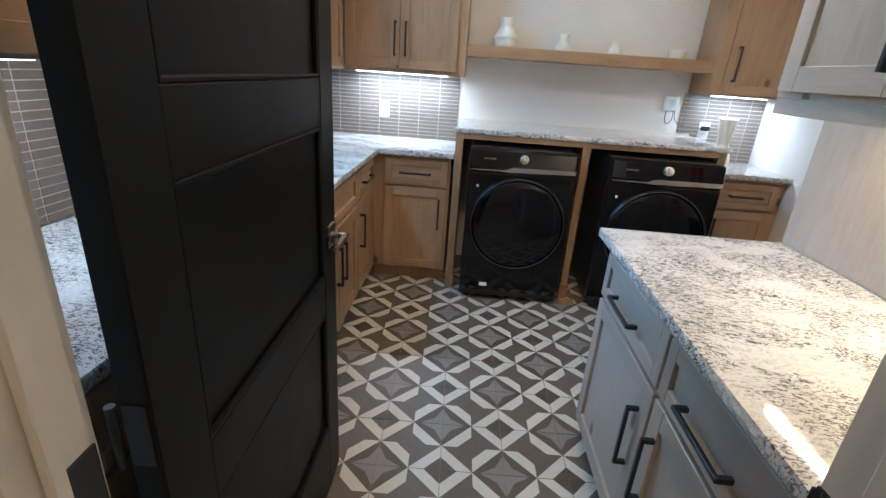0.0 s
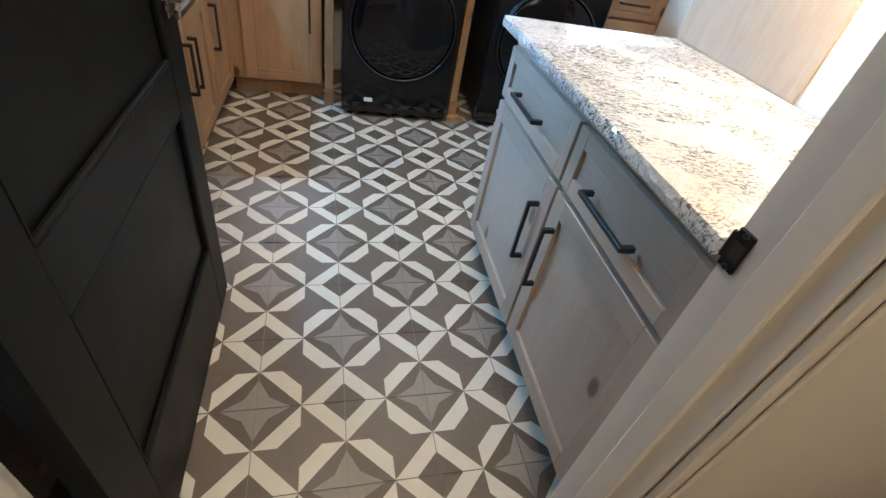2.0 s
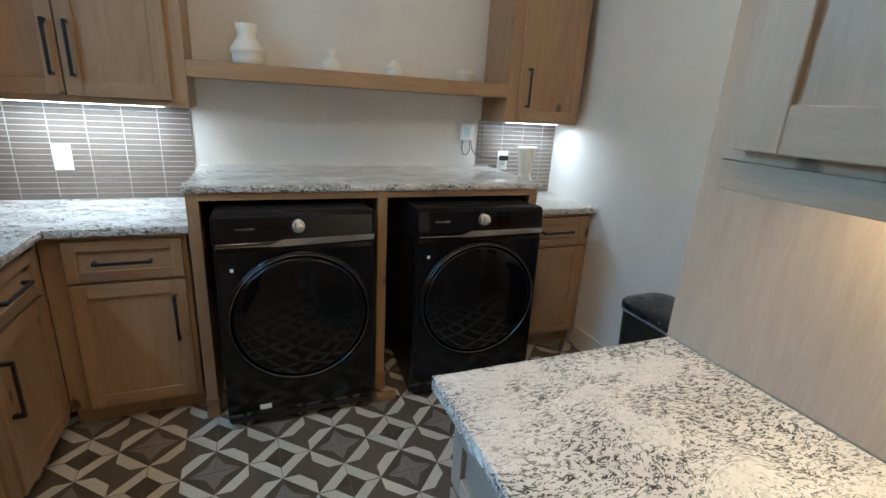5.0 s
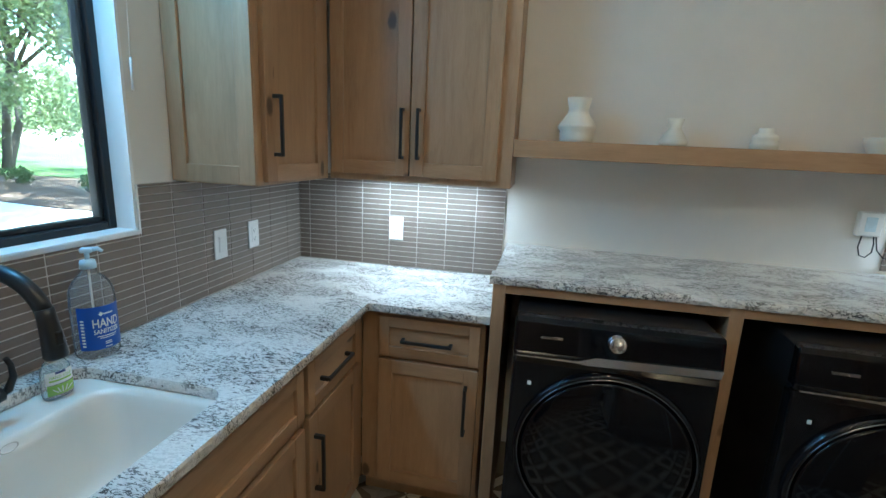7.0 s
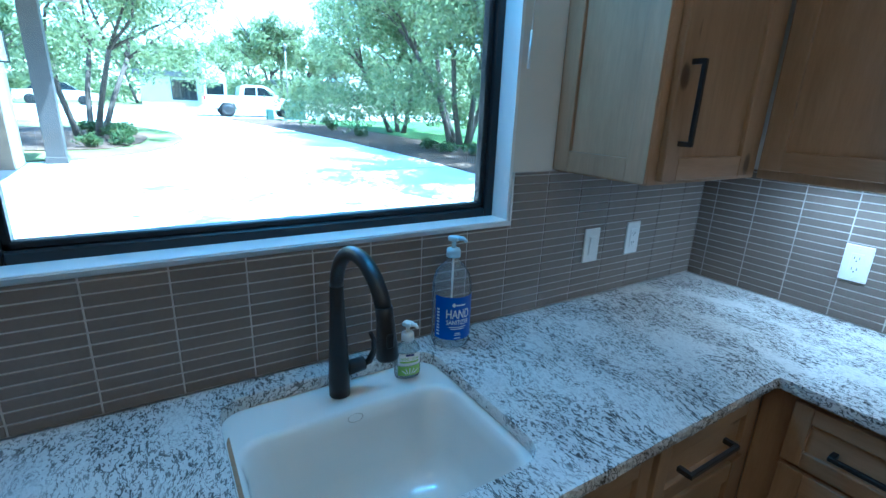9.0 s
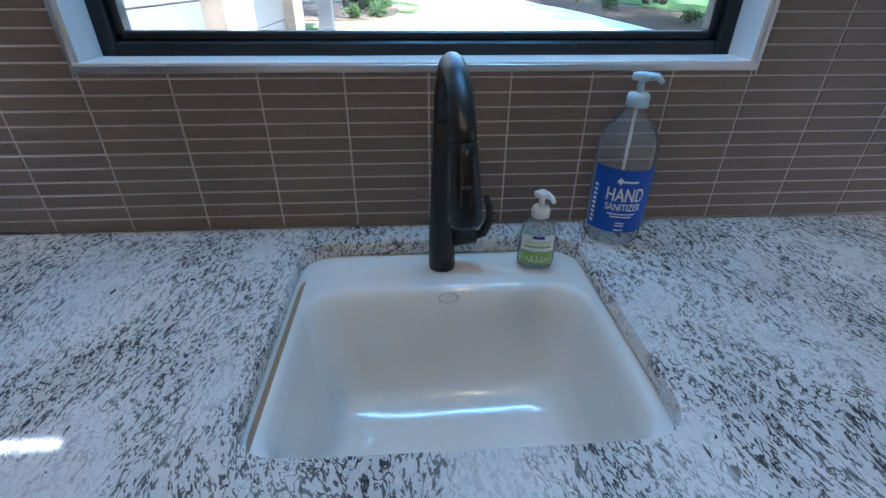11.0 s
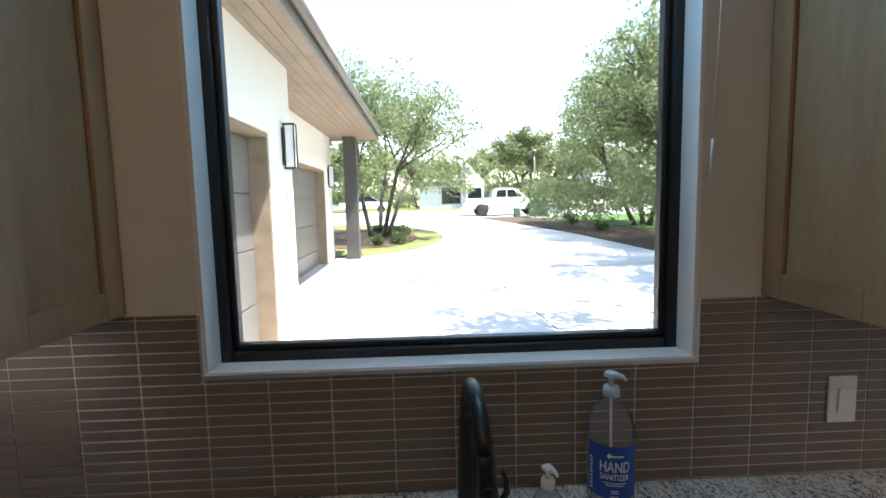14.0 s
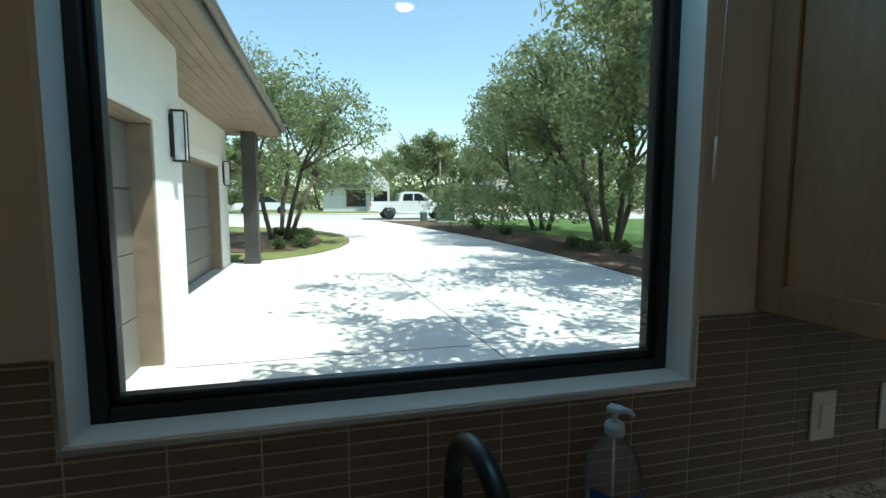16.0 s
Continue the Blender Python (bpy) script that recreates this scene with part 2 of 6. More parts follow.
def stone_tile(name, lo, hi, rough=0.45):
    """Brushed, cement-look glazed tile: a tone per tile and streaks along it."""
    n = Nodes(name, rough)
    r = n.add("ObjectInfo").outputs["Random"]
    isl = n.add("NewGeometry").outputs["Random Per Island"]
    v = n.coords((1, 1, 1))
    a = n.noise(v, 7, 5, 0.6, 0.4)
    w = n.noise(n.coords((26, 5, 26)), 4, 4, 0.6)
    mid = tuple((p + q) / 2 for p, q in zip(lo, hi))
    c = n.ramp(a, [(0.25, lo), (0.75, hi)])
    c = n.mix(0.35, c, n.ramp(w, [(0.3, lo), (0.7, hi)]))
    c = n.mix(0.35, c, n.ramp(isl, [(0.0, lo), (0.5, mid), (1.0, hi)]))
    c = n.mix(0.18, c, n.ramp(r, [(0.0, lo), (1.0, hi)]))
    n.colour(c)
    n.bump(w, 0.08, 0.002)
    return n.mat


FLOOR_WHITE = stone_tile("floor_tile_bone", (0.56, 0.52, 0.44), (0.74, 0.70, 0.61), 0.42)
FLOOR_BROWN = stone_tile("floor_tile_umber", (0.066, 0.047, 0.032), (0.155, 0.118, 0.086), 0.42)
FLOOR_GREY = stone_tile("floor_tile_ash", (0.092, 0.068, 0.049), (0.182, 0.146, 0.112), 0.42)
FLOOR_HEART = stone_tile("floor_tile_pewter", (0.175, 0.155, 0.134), (0.32, 0.288, 0.25), 0.42)
SPLASH = stone_tile("backsplash_linear_tile", (0.132, 0.103, 0.083), (0.225, 0.183, 0.150), 0.35)
GROUT = plain("pale_grout", (0.54, 0.50, 0.455), 0.9, spread=0.1, scale=30, bump=0.2)
FLOOR_GROUT = plain("floor_grout", (0.22, 0.19, 0.16), 0.9, spread=0.1, scale=30, bump=0.2)
WALL = plain("wall_paint_warm_white", (0.72, 0.685, 0.63), 0.75, spread=0.03, scale=5, bump=0.12)
CEIL = plain("ceiling_paint", (0.78, 0.76, 0.72), 0.85, spread=0.02, scale=5, bump=0.1)
TRIM = plain("trim_paint", (0.70, 0.66, 0.60), 0.45, spread=0.03, bump=0.05)
BLACK_PAINT = plain("satin_black_door_paint", (0.006, 0.0062, 0.006), 0.45, spread=0.2, scale=4, bump=0.1, spec=0.16)
BLACK_METAL = plain("matt_black_metal", (0.012, 0.012, 0.013), 0.34, spread=0.2, bump=0.04)
BLACK_FRAME = plain("black_window_frame_finish", (0.012, 0.013, 0.015), 0.38, spread=0.2, bump=0.05)
APPLIANCE = plain("black_steel_enamel", (0.006, 0.006, 0.007), 0.14, 0.0, 0.2, 4, 0.01, spec=0.3)
APPL_GLASS = plain("black_door_glass", (0.003, 0.003, 0.004), 0.05, 0.0, 0.1, 4, 0.0, spec=0.4)
APPL_SIDE = plain("black_appliance_side", (0.009, 0.009, 0.010), 0.4, 0.0, 0.2, 4, 0.05)
CHROME = plain("polished_chrome", (0.86, 0.85, 0.84), 0.20, 1.0, 0.03, 6, 0.0)
DARK_CHROME = plain("smoked_chrome", (0.16, 0.165, 0.175), 0.16, 1.0, 0.05, 6, 0.0)
NICKEL = plain("satin_nickel", (0.50, 0.46, 0.40), 0.28, 1.0, 0.05, 12, 0.02)
PORCELAIN = plain("sink_porcelain", (0.80, 0.765, 0.705), 0.13, spread=0.02, scale=3, bump=0.0, coat=0.5)
WHITE_PLASTIC = plain("white_plastic", (0.78, 0.77, 0.74), 0.35, spread=0.02, bump=0.02)
DARK_SLOT = plain("dark_slots", (0.03, 0.03, 0.03), 0.6)
CERAMIC = plain("raw_bone_ceramic", (0.74, 0.70, 0.61), 0.62, spread=0.05, scale=14, bump=0.2)
BIN_PLASTIC = plain("black_bin_plastic", (0.012, 0.013, 0.014), 0.30, spread=0.2, bump=0.15)
BIN_RIM = plain("grey_bin_rim", (0.25, 0.27, 0.29), 0.35)
SAW_WOOD = plain("pine_offcut", (0.46, 0.30, 0.16), 0.7, spread=0.15, scale=20, bump=0.2)


def towel_cloth():
    n = Nodes("striped_terry_cloth", 0.95)
    v = n.coords(shift=False)
    z = n.add("SeparateXYZ", {0: v}).outputs["Z"]
    saw = n.add("Math", {0: n.add("Math", {0: z, 1: 9.5}, operation="MULTIPLY").outputs[0]}, operation="FRACT").outputs[0]
    s = n.ramp(saw, [(0.0, (0.62, 0.035, 0.025)), (0.34, (0.02, 0.03, 0.10)), (0.47, (0.72, 0.72, 0.70)), (0.58, (0.02, 0.03, 0.10)),
                     (0.70, (0.72, 0.72, 0.70)), (0.80, (0.62, 0.035, 0.025))])
    s.node.color_ramp.interpolation = "CONSTANT"
    n.colour(s)
    n.bump(n.noise(v, 300, 2), 0.6, 0.003)
    return n.mat


TOWEL = towel_cloth()


def clear(name, tint, rough=0.02, ior=1.45, body=0.0):
    n = Nodes(name)
    tr = n.add("BsdfTransparent", {"Color": (*tint, 1)})
    gl = n.add("BsdfGlossy", {"Roughness": rough})
    fr = n.add("Fresnel", {"IOR": ior})
    mx = n.add("MixShader", {0: fr.outputs[0], 1: tr.outputs[0], 2: gl.outputs[0]})
    out = mx
    if body > 0:
        df = n.add("BsdfDiffuse", {"Color": (0.7, 0.72, 0.74, 1)})
        out = n.add("MixShader", {0: body, 1: mx.outputs[0], 2: df.outputs[0]})
    n.link(out.outputs[0], n.t.nodes["Material Output"].inputs[0])
    return n.mat


PANE = clear("window_glass", (0.97, 0.98, 0.98))
CLEAR_PLASTIC = clear("clear_bottle_plastic", (0.98, 0.985, 0.99), 0.05, 1.10, 0.12)
SOAP_PLASTIC = clear("cloudy_bottle_plastic", (0.93, 0.95, 0.94), 0.08, 1.15, 0.22)


def glow(name, colour, strength):
    n = Nodes(name)
    n.link(n.add("Emission", {"Color": (*colour, 1), "Strength": strength}).outputs[0], n.t.nodes["Material Output"].inputs[0])
    return n.mat


GLOW_WARM = glow("warm_lamp_lens", WARM, 3.0)
GLOW_COOL = glow("cool_led_strip", COOL, 2.0)
GLOW_AMBER = glow("amber_led_strip", (1.0, 0.78, 0.52), 2.0)
LABEL_BLUE = plain("blue_paper_label", (0.012, 0.075, 0.42), 0.4, spread=0.05)
LABEL_WHITE = plain("white_label_print", (0.80, 0.80, 0.78), 0.5)
LABEL_GREEN = plain("green_label_print", (0.33, 0.52, 0.10), 0.5)
LABEL_NAVY = plain("navy_label_print", (0.02, 0.04, 0.2), 0.5)
PUMP_BLUE = plain("pale_blue_pump_plastic", (0.55, 0.70, 0.80), 0.35, spread=0.02)

# ---- the laundry room's shell ----
XW, YB, XR = -1.052, 3.96, 2.194       # window wall, back wall, far side wall
YD0, YD1 = 0.72, 0.845                 # the door wall
CZ = 0.915                             # counter height
HC = 2.75                              # ceiling height
SILL, WY0, WY1, WZ1 = 1.218, 1.758, 2.945, 2.32
DOORTURN = Matrix.Translation((0.18, 0.84, 0)) @ Matrix.Rotation(radians(2.6), 4, "Z") @ Matrix.Translation((-0.18, -0.84, 0))

s = Mesh()
XO = XW - 0.16
s.box(XO, XW, -1.6, WY0, -0.2, HC)
s.box(XO, XW, WY1, YB + 0.14, -0.2, HC)
s.box(XO, XW, WY0, WY1, -0.2, SILL)
s.box(XO, XW, WY0, WY1, WZ1, HC)
solid("wall_west", s, WALL, "warm white painted wall with a window opening", "wall", kind="structure")
s = Mesh().box(XW, XR + 0.12, YB, YB + 0.14, -0.2, HC)
solid("wall_north", s, WALL, "warm white painted back wall", "wall", kind="structure")
s = Mesh().box(XR, XR + 0.12, -1.6, YB, -0.2, HC)
solid("wall_east", s, WALL, "plain white painted side wall", "wall", kind="structure")
s = Mesh().box(1.310, 1.66, 0.9, 2.05, 0, HC)
solid("wall_partition", s, WALL, "white painted partition wall behind the folding counter", "wall", kind="structure")
DX0, DX1, DH = -0.246, 0.622, 2.06
s = Mesh(DOORTURN)
s.box(XW + 0.03, DX0 - 0.02, YD0, YD1, 0, HC).box(DX1 + 0.02, XR - 0.04, YD0, YD1, 0, HC).box(DX0 - 0.02, DX1 + 0.02, YD0, YD1, DH + 0.02, HC)
solid("wall_south", s, WALL, "painted wall with the entrance doorway", "wall", kind="structure")
s = Mesh().box(XO, XR + 0.12, -1.74, -1.6, -0.2, HC)
solid("wall_hall", s, WALL, "plain wall that closes the hallway", "wall", kind="structure")
s = Mesh().box(XO, XR + 0.12, -1.74, YB + 0.14, HC, HC + 0.1)
solid("ceiling", s, CEIL, "flat white painted ceiling", "ceiling", kind="structure")

# door lining, stops and casing
s = Mesh(DOORTURN)
s.box(DX0 - 0.02, DX0, YD0 - 0.004, YD1 - 0.03, 0, DH, 0.001).box(DX1, DX1 + 0.02, YD0 - 0.004, YD1 + 0.004, 0, DH, 0.001)
s.box(DX0 - 0.02, DX1 + 0.02, YD0 - 0.004, YD1 + 0.002, DH, DH + 0.02, 0.001)
s.box(DX0, DX0 + 0.012, YD0 + 0.03, YD1 - 0.075, 0, DH, 0.002).box(DX1 - 0.012, DX1, YD0 + 0.03, YD1 - 0.05, 0, DH, 0.002)
solid("door_frame", s, TRIM, "cream painted door lining with stops", "door frame", kind="structure")
for name, x0, x1, z0, z1 in (("trim_left", DX0 - 0.10, DX0 - 0.006, 0, DH + 0.1), ("trim_right", DX1 + 0.006, DX1 + 0.10, 0, DH + 0.1), ("trim_top", DX0 - 0.006, DX1 + 0.006, DH + 0.006, DH + 0.1)):
    s = Mesh(DOORTURN).box(x0, x1, YD0 - 0.022, YD0 - 0.006, z0, z1, 0.003)
    if name != "trim_top":
        s.box(x0 + 0.02, x1 - 0.02, YD0 - 0.030, YD0 - 0.0225, z0, z1, 0.003)
    solid(name, s, TRIM, "cream painted door casing on the hall side", "trim", kind="structure")
# baseboard on the side wall
s = Mesh().box(XR - 0.016, XR - 0.001, 0.95, 3.44, 0.0, 0.14, 0.003)
solid("baseboard", s, TRIM, "tall painted baseboard along the side wall", "baseboard", kind="structure")

# strike plate on the lining
st = thing("strike_plate", "matt black steel strike plate on the door lining", "strike plate", DOORTURN @ pose(DX1, 0.83, 0.93))
s = Mesh(DOORTURN).box(DX1 - 0.003, DX1 - 0.0005, 0.822, 0.8495, 0.906, 0.966, 0.002)
s.box(DX1 - 0.004, DX1 + 0.003, 0.850, 0.857, 0.914, 0.958, 0.003)
plate = part("plate", s, BLACK_METAL, st)
for dz in (0.910, 0.960):
    part("screw", Mesh(DOORTURN @ pose(DX1 - 0.003, 0.836, dz, 0, -90, 0)).lathe([(0.0045, 0), (0.0045, 0.0012), (0.002, 0.0016)], 10), BLACK_METAL, plate)
part("latch_hole", Mesh(DOORTURN).box(DX1 - 0.0042, DX1 - 0.0031, 0.826, 0.843, 0.922, 0.948), DARK_SLOT, plate)

# ---- the black door, standing open ----
HX, HY = -0.262, 0.862


def panel_door():
    d = thing("door_1", "satin black panelled interior door, standing open", "door", pose(HX, HY, 0, 0, 0, 91.0), kind="structure")
    m = d.matrix_basis
    w, t = 0.865, 0.044
    y0, y1 = -t, 0.0
    s = Mesh(m)
    st_w = 0.112
    s.box(0.0, st_w, y0, y1, 0.012, DH - 0.01, 0.002).box(w - st_w, w, y0, y1, 0.012, DH - 0.01, 0.002)
    for z0, z1 in ((0.012, 0.27), (0.70, 0.82), (1.25, 1.37), (DH - 0.13, DH - 0.01)):
        s.box(st_w - 0.001, w - st_w + 0.001, y0 + 0.001, y1 - 0.001, z0, z1, 0.002)
    part("door_frame", s, BLACK_PAINT, d)
    for z0, z1 in ((0.27, 0.70), (0.82, 1.25), (1.37, DH - 0.13)):
        p = Mesh(m).box(st_w - 0.004, w - st_w + 0.004, y0 + 0.014, y1 - 0.014, z0 - 0.004, z1 + 0.004)
        # sloped sticking round the panel
        for side in (y0 + 0.007, y1 - 0.007):
            p.box(st_w, st_w + 0.010, side - 0.006, side + 0.006, z0, z1, 0.003).box(w - st_w - 0.010, w - st_w, side - 0.006, side + 0.006, z0, z1, 0.003)
            p.box(st_w, w - st_w, side - 0.006, side + 0.006, z0, z0 + 0.010, 0.003).box(st_w, w - st_w, side - 0.006, side + 0.006, z1 - 0.010, z1, 0.003)
        part("panel", p, BLACK_PAINT, d)
    # lever sets on both faces
    for sgn, yy in ((-1, y0), (1, y1)):
        s = Mesh(m).box(w - 0.094, w - 0.036, yy + (sgn * 0.0005), yy + sgn * 0.010, 0.905, 0.972, 0.002)
        rose = part("rose", s, NICKEL, d, "square satin nickel rose")
        s = Mesh(m).tube([(w - 0.065, yy + sgn * 0.010, 0.94), (w - 0.065, yy + sgn * 0.052, 0.94)], 0.009, 12)
        s.box(w - 0.185, w - 0.052, yy + sgn * 0.044, yy + sgn * 0.056, 0.931, 0.949, 0.003)
        part("lever", s, NICKEL, rose)
    part("latch", Mesh(m).box(w - 0.0005, w + 0.0015, y0 + 0.009, y1 - 0.009, 0.91, 0.97, 0.0005).box(w, w + 0.011, y0 + 0.014, y1 - 0.014, 0.932, 0.948, 0.003), NICKEL, d, "satin nickel latch plate")
    for z in (0.22, 0.885, 1.82):
        h = Mesh(m).box(-0.0022, -0.0004, y0 + 0.006, y1 - 0.004, z, z + 0.10, 0.0005)
        h.tube([(-0.006, y1 + 0.006, z), (-0.006, y1 + 0.006, z + 0.10)], 0.0065, 12)
        part("hinge", h, BLACK_METAL, d, "black butt hinge")
    return d


door_1 = panel_door()
for z in (0.22, 0.885, 1.82):
    s = Mesh(DOORTURN).box(DX0 + 0.0004, DX0 + 0.003, YD1 - 0.080, YD1 - 0.026, z - 0.02, z + 0.10, 0.002)
    h = solid("hinge_leaf", s, BLACK_METAL, "black hinge leaf screwed to the door lining", "hinge", "hinge leaves on the lining")

# ---- window ----
w1 = thing("window_1", "black framed fixed window in a deep white reveal", "window", pose(XW, 2.35, SILL), kind="structure")
FX = XW - 0.070
s = Mesh()
fw = 0.036
for y0, y1, z0, z1 in ((WY0, WY0 + fw, SILL, WZ1), (WY1 - fw, WY1, SILL, WZ1), (WY0 + fw, WY1 - fw, SILL, SILL + fw), (WY0 + fw, WY1 - fw, WZ1 - fw, WZ1)):
    s.box(FX - 0.05, FX, y0 + 0.0005, y1 - 0.0005, z0 + 0.0005, z1 - 0.0005, 0.004)
part("window_frame", s, BLACK_FRAME, w1)
s = Mesh()
g = fw
for y0, y1, z0, z1 in ((WY0 + g, WY0 + g + 0.014, SILL + g, WZ1 - g), (WY1 - g - 0.014, WY1 - g, SILL + g, WZ1 - g), (WY0 + g, WY1 - g, SILL + g, SILL + g + 0.014), (WY0 + g, WY1 - g, WZ1 - g - 0.014, WZ1 - g)):
    s.box(FX - 0.045, FX - 0.014, y0 - 0.001, y1 + 0.001, z0 - 0.001, z1 + 0.001, 0.003)
part("glazing_bead", s, BLACK_FRAME, w1)
pane = part("pane", Mesh().box(FX - 0.034, FX - 0.030, WY0 + g, WY1 - g, SILL + g, WZ1 - g), PANE, w1)
pane.visible_shadow = False
REVEAL = plain("reveal_paint", (0.80, 0.79, 0.77), 0.5, spread=0.02, bump=0.08)
s = Mesh()
s.box(FX + 0.001, XW + 0.006, WY0 + 0.001, WY1 - 0.001, SILL - 0.001, SILL + 0.012, 0.002)
part("window_sill", s, REVEAL, w1, "white painted window board")
s = Mesh().box(FX + 0.001, XW + 0.003, WY0 - 0.001, WY0 + 0.010, SILL + 0.012, WZ1).box(FX + 0.001, XW + 0.003, WY1 - 0.010, WY1 + 0.001, SILL + 0.012, WZ1)
part("reveal", s, REVEAL, w1)
s = Mesh().box(XW + 0.0065, XW + 0.0105, WY0 - 0.004, WY1 + 0.004, SILL - 0.004, SILL + 0.008, 0.001)
s.box(XW + 0.0035, XW + 0.0105, WY0 - 0.004, WY0 + 0.004, SILL + 0.008, 1.372, 0.001).box(XW + 0.0035, XW + 0.0105, WY1 - 0.004, WY1 + 0.004, SILL + 0.008, 1.372, 0.001)
part("tile_edge_trim", s, plain("satin_aluminium", (0.75, 0.75, 0.74), 0.38, 1.0, 0.03, 6, 0.0), w1, "polished metal tile edge")
bw = thing("blind_wand", "slim white roller blind cord hanging beside the window", "blind cord", pose(XW + 0.03, 2.962, 1.66))
part("cord", Mesh().tube([(XW + 0.024, 2.972, 2.5), (XW + 0.022, 2.968, 2.1), (XW + 0.02, 2.958, 1.74)], 0.0016, 6), WHITE_PLASTIC, bw)
part("weight", Mesh().tube([(XW + 0.02, 2.958, 1.75), (XW + 0.02, 2.957, 1.655)], [0.003, 0.0045], 8), WHITE_PLASTIC, bw)
hd = solid("blind_cassette", Mesh().box(XW + 0.001, XW + 0.07, WY0 - 0.02, WY1 + 0.05, 2.44, 2.52, 0.006), WHITE_PLASTIC, "white roller blind cassette above the window", "blind")

# ---- cabinets ----


def pull(m, x, z, length, upright, parent):
    """A square black bar pull on two feet; local y runs into the cabinet."""
    s = Mesh(m)
    h = length / 2
    if upright:
        s.box(x - 0.006, x + 0.006, -0.036, -0.025, z - h, z + h, 0.0015)
        for e in (z - h + 0.006, z + h - 0.006):
            s.box(x - 0.0065, x + 0.0065, -0.030, 0.0, e - 0.0065, e + 0.0065, 0.001)
    else:
        s.box(x - h, x + h, -0.036, -0.025, z - 0.006, z + 0.006, 0.0015)
        for e in (x - h + 0.006, x + h - 0.006):
            s.box(e - 0.0065, e + 0.0065, -0.030, 0.0, z - 0.0065, z + 0.0065, 0.001)
    return part("handle", s, BLACK_METAL, parent, "matt black bar pull")


def shaker(m, x0, x1, z0, z1, along, rail, name, parent, wood=WOOD):
    """A framed front, 20 mm thick, standing proud of y = 0: recessed panel with two stiles and two rails on it."""
    f0, f1 = -0.021, -0.001
    hor = "x" if along == "x" or (along == "z" and abs(m[0][0]) > 0.5) else "y"
    p = part(name, Mesh(m).box(x0 + rail - 0.003, x1 - rail + 0.003, f0 + 0.012, f1 - 0.001, z0 + rail - 0.003, z1 - rail + 0.003), wood[along], parent)
    for a, b in ((x0, x0 + rail), (x1 - rail, x1)):
        part("stile", Mesh(m).box(a, b, f0, f1, z0, z1, 0.0018), wood["z"], p)
    for a, b in ((z0, z0 + rail), (z1 - rail, z1)):
        part("rail", Mesh(m).box(x0 + rail, x1 - rail, f0 + 0.0003, f1, a, b, 0.0018), wood[hor], p)
    return p


def cabinet(name, label, m, w, depth, z0, z1, fronts, turned=False, toe=0.0, group="", end_panel=None, wood=WOOD):
    """Body with face frame, and fronts of (kind, x0, x1, z0, z1, pull x, pull z). turned: the run goes along y."""
    c = thing(name, label, "cabinet", m @ pose(w / 2, depth / 2, 0), group)
    hor = "y" if turned else "x"
    s = Mesh(m)
    s.box(0.0005, w - 0.0005, 0.02, depth, z0 + toe, z1, 0.001)
    s.box(0.0005, w - 0.0005, 0.0, 0.02, z0 + toe, z1, 0.0015)
    if toe:
        s.box(0.0005, w - 0.0005, 0.055, depth, z0, z0 + toe)
    part("body", s, wood["z"], c)
    for kind, x0, x1, a, b, px, pz in fronts:
        along = "z" if kind == "door" else hor
        f = shaker(m, x0, x1, a, b, along, 0.058 if kind == "door" else 0.043, kind, c, wood)
        if px is not None:
            pull(m @ pose(0, -0.021, 0), px, pz, 0.205, kind == "door", f)
    if end_panel:
        s = Mesh(m)
        x, sg = (w, 1) if end_panel == "right" else (0, -1)
        r = 0.06
        a, b = z0 + toe + 0.004, z1 - 0.001
        lo, hi = (x, x + 0.012 * sg)
        lo, hi = min(lo, hi), max(lo, hi)
        s.box(lo, hi, 0.0, r, a, b, 0.0015).box(lo, hi, depth - r, depth, a, b, 0.0015)
        s.box(lo, hi, r, depth - r, a, a + r, 0.0015).box(lo, hi, r, depth - r, b - r, b, 0.0015)
        part("end_panel", s, wood["z"], c)
    return c


LEFT = lambda y: pose(-0.466, y, 0, 0, 0, 90)      # fronts face the room from the window wall
RIGHT = lambda y: pose(0.711, y, 0, 0, 0, -90)      # fronts face the room from the partition
BACK = lambda x: pose(x, 3.401, 0)
ZT = CZ - 0.033
RUN = "base cabinets along the walls"

# window wall, from the door wall to the corner
cabinet("base_cabinet", "knotty alder base cabinet with one drawer and two doors", LEFT(0.95), 0.56, 0.578, 0, ZT,
        [("drawer", 0.012, 0.548, 0.69, 0.86, 0.28, 0.775), ("door", 0.012, 0.277, 0.115, 0.675, 0.235, 0.56), ("door", 0.283, 0.548, 0.115, 0.675, 0.325, 0.56)], True, 0.10, RUN)
cabinet("base_cabinet", "knotty alder base cabinet with one drawer and two doors", LEFT(1.512), 0.59, 0.578, 0, ZT,
        [("drawer", 0.012, 0.578, 0.69, 0.86, 0.295, 0.775), ("door", 0.012, 0.292, 0.115, 0.675, 0.25, 0.56), ("door", 0.298, 0.578, 0.115, 0.675, 0.34, 0.56)], True, 0.10, RUN)
cabinet("sink_cabinet", "knotty alder sink cabinet with two doors under a false front", LEFT(2.104), 0.79, 0.578, 0, 0.63,
        [("door", 0.012, 0.391, 0.115, 0.66, 0.355, 0.475), ("door", 0.399, 0.778, 0.115, 0.66, 0.435, 0.475)], True, 0.10, RUN)
sinkfront = thing("sink_apron", "knotty alder false drawer front under the sink", "cabinet front", pose(-0.445, 2.52, 0.666))
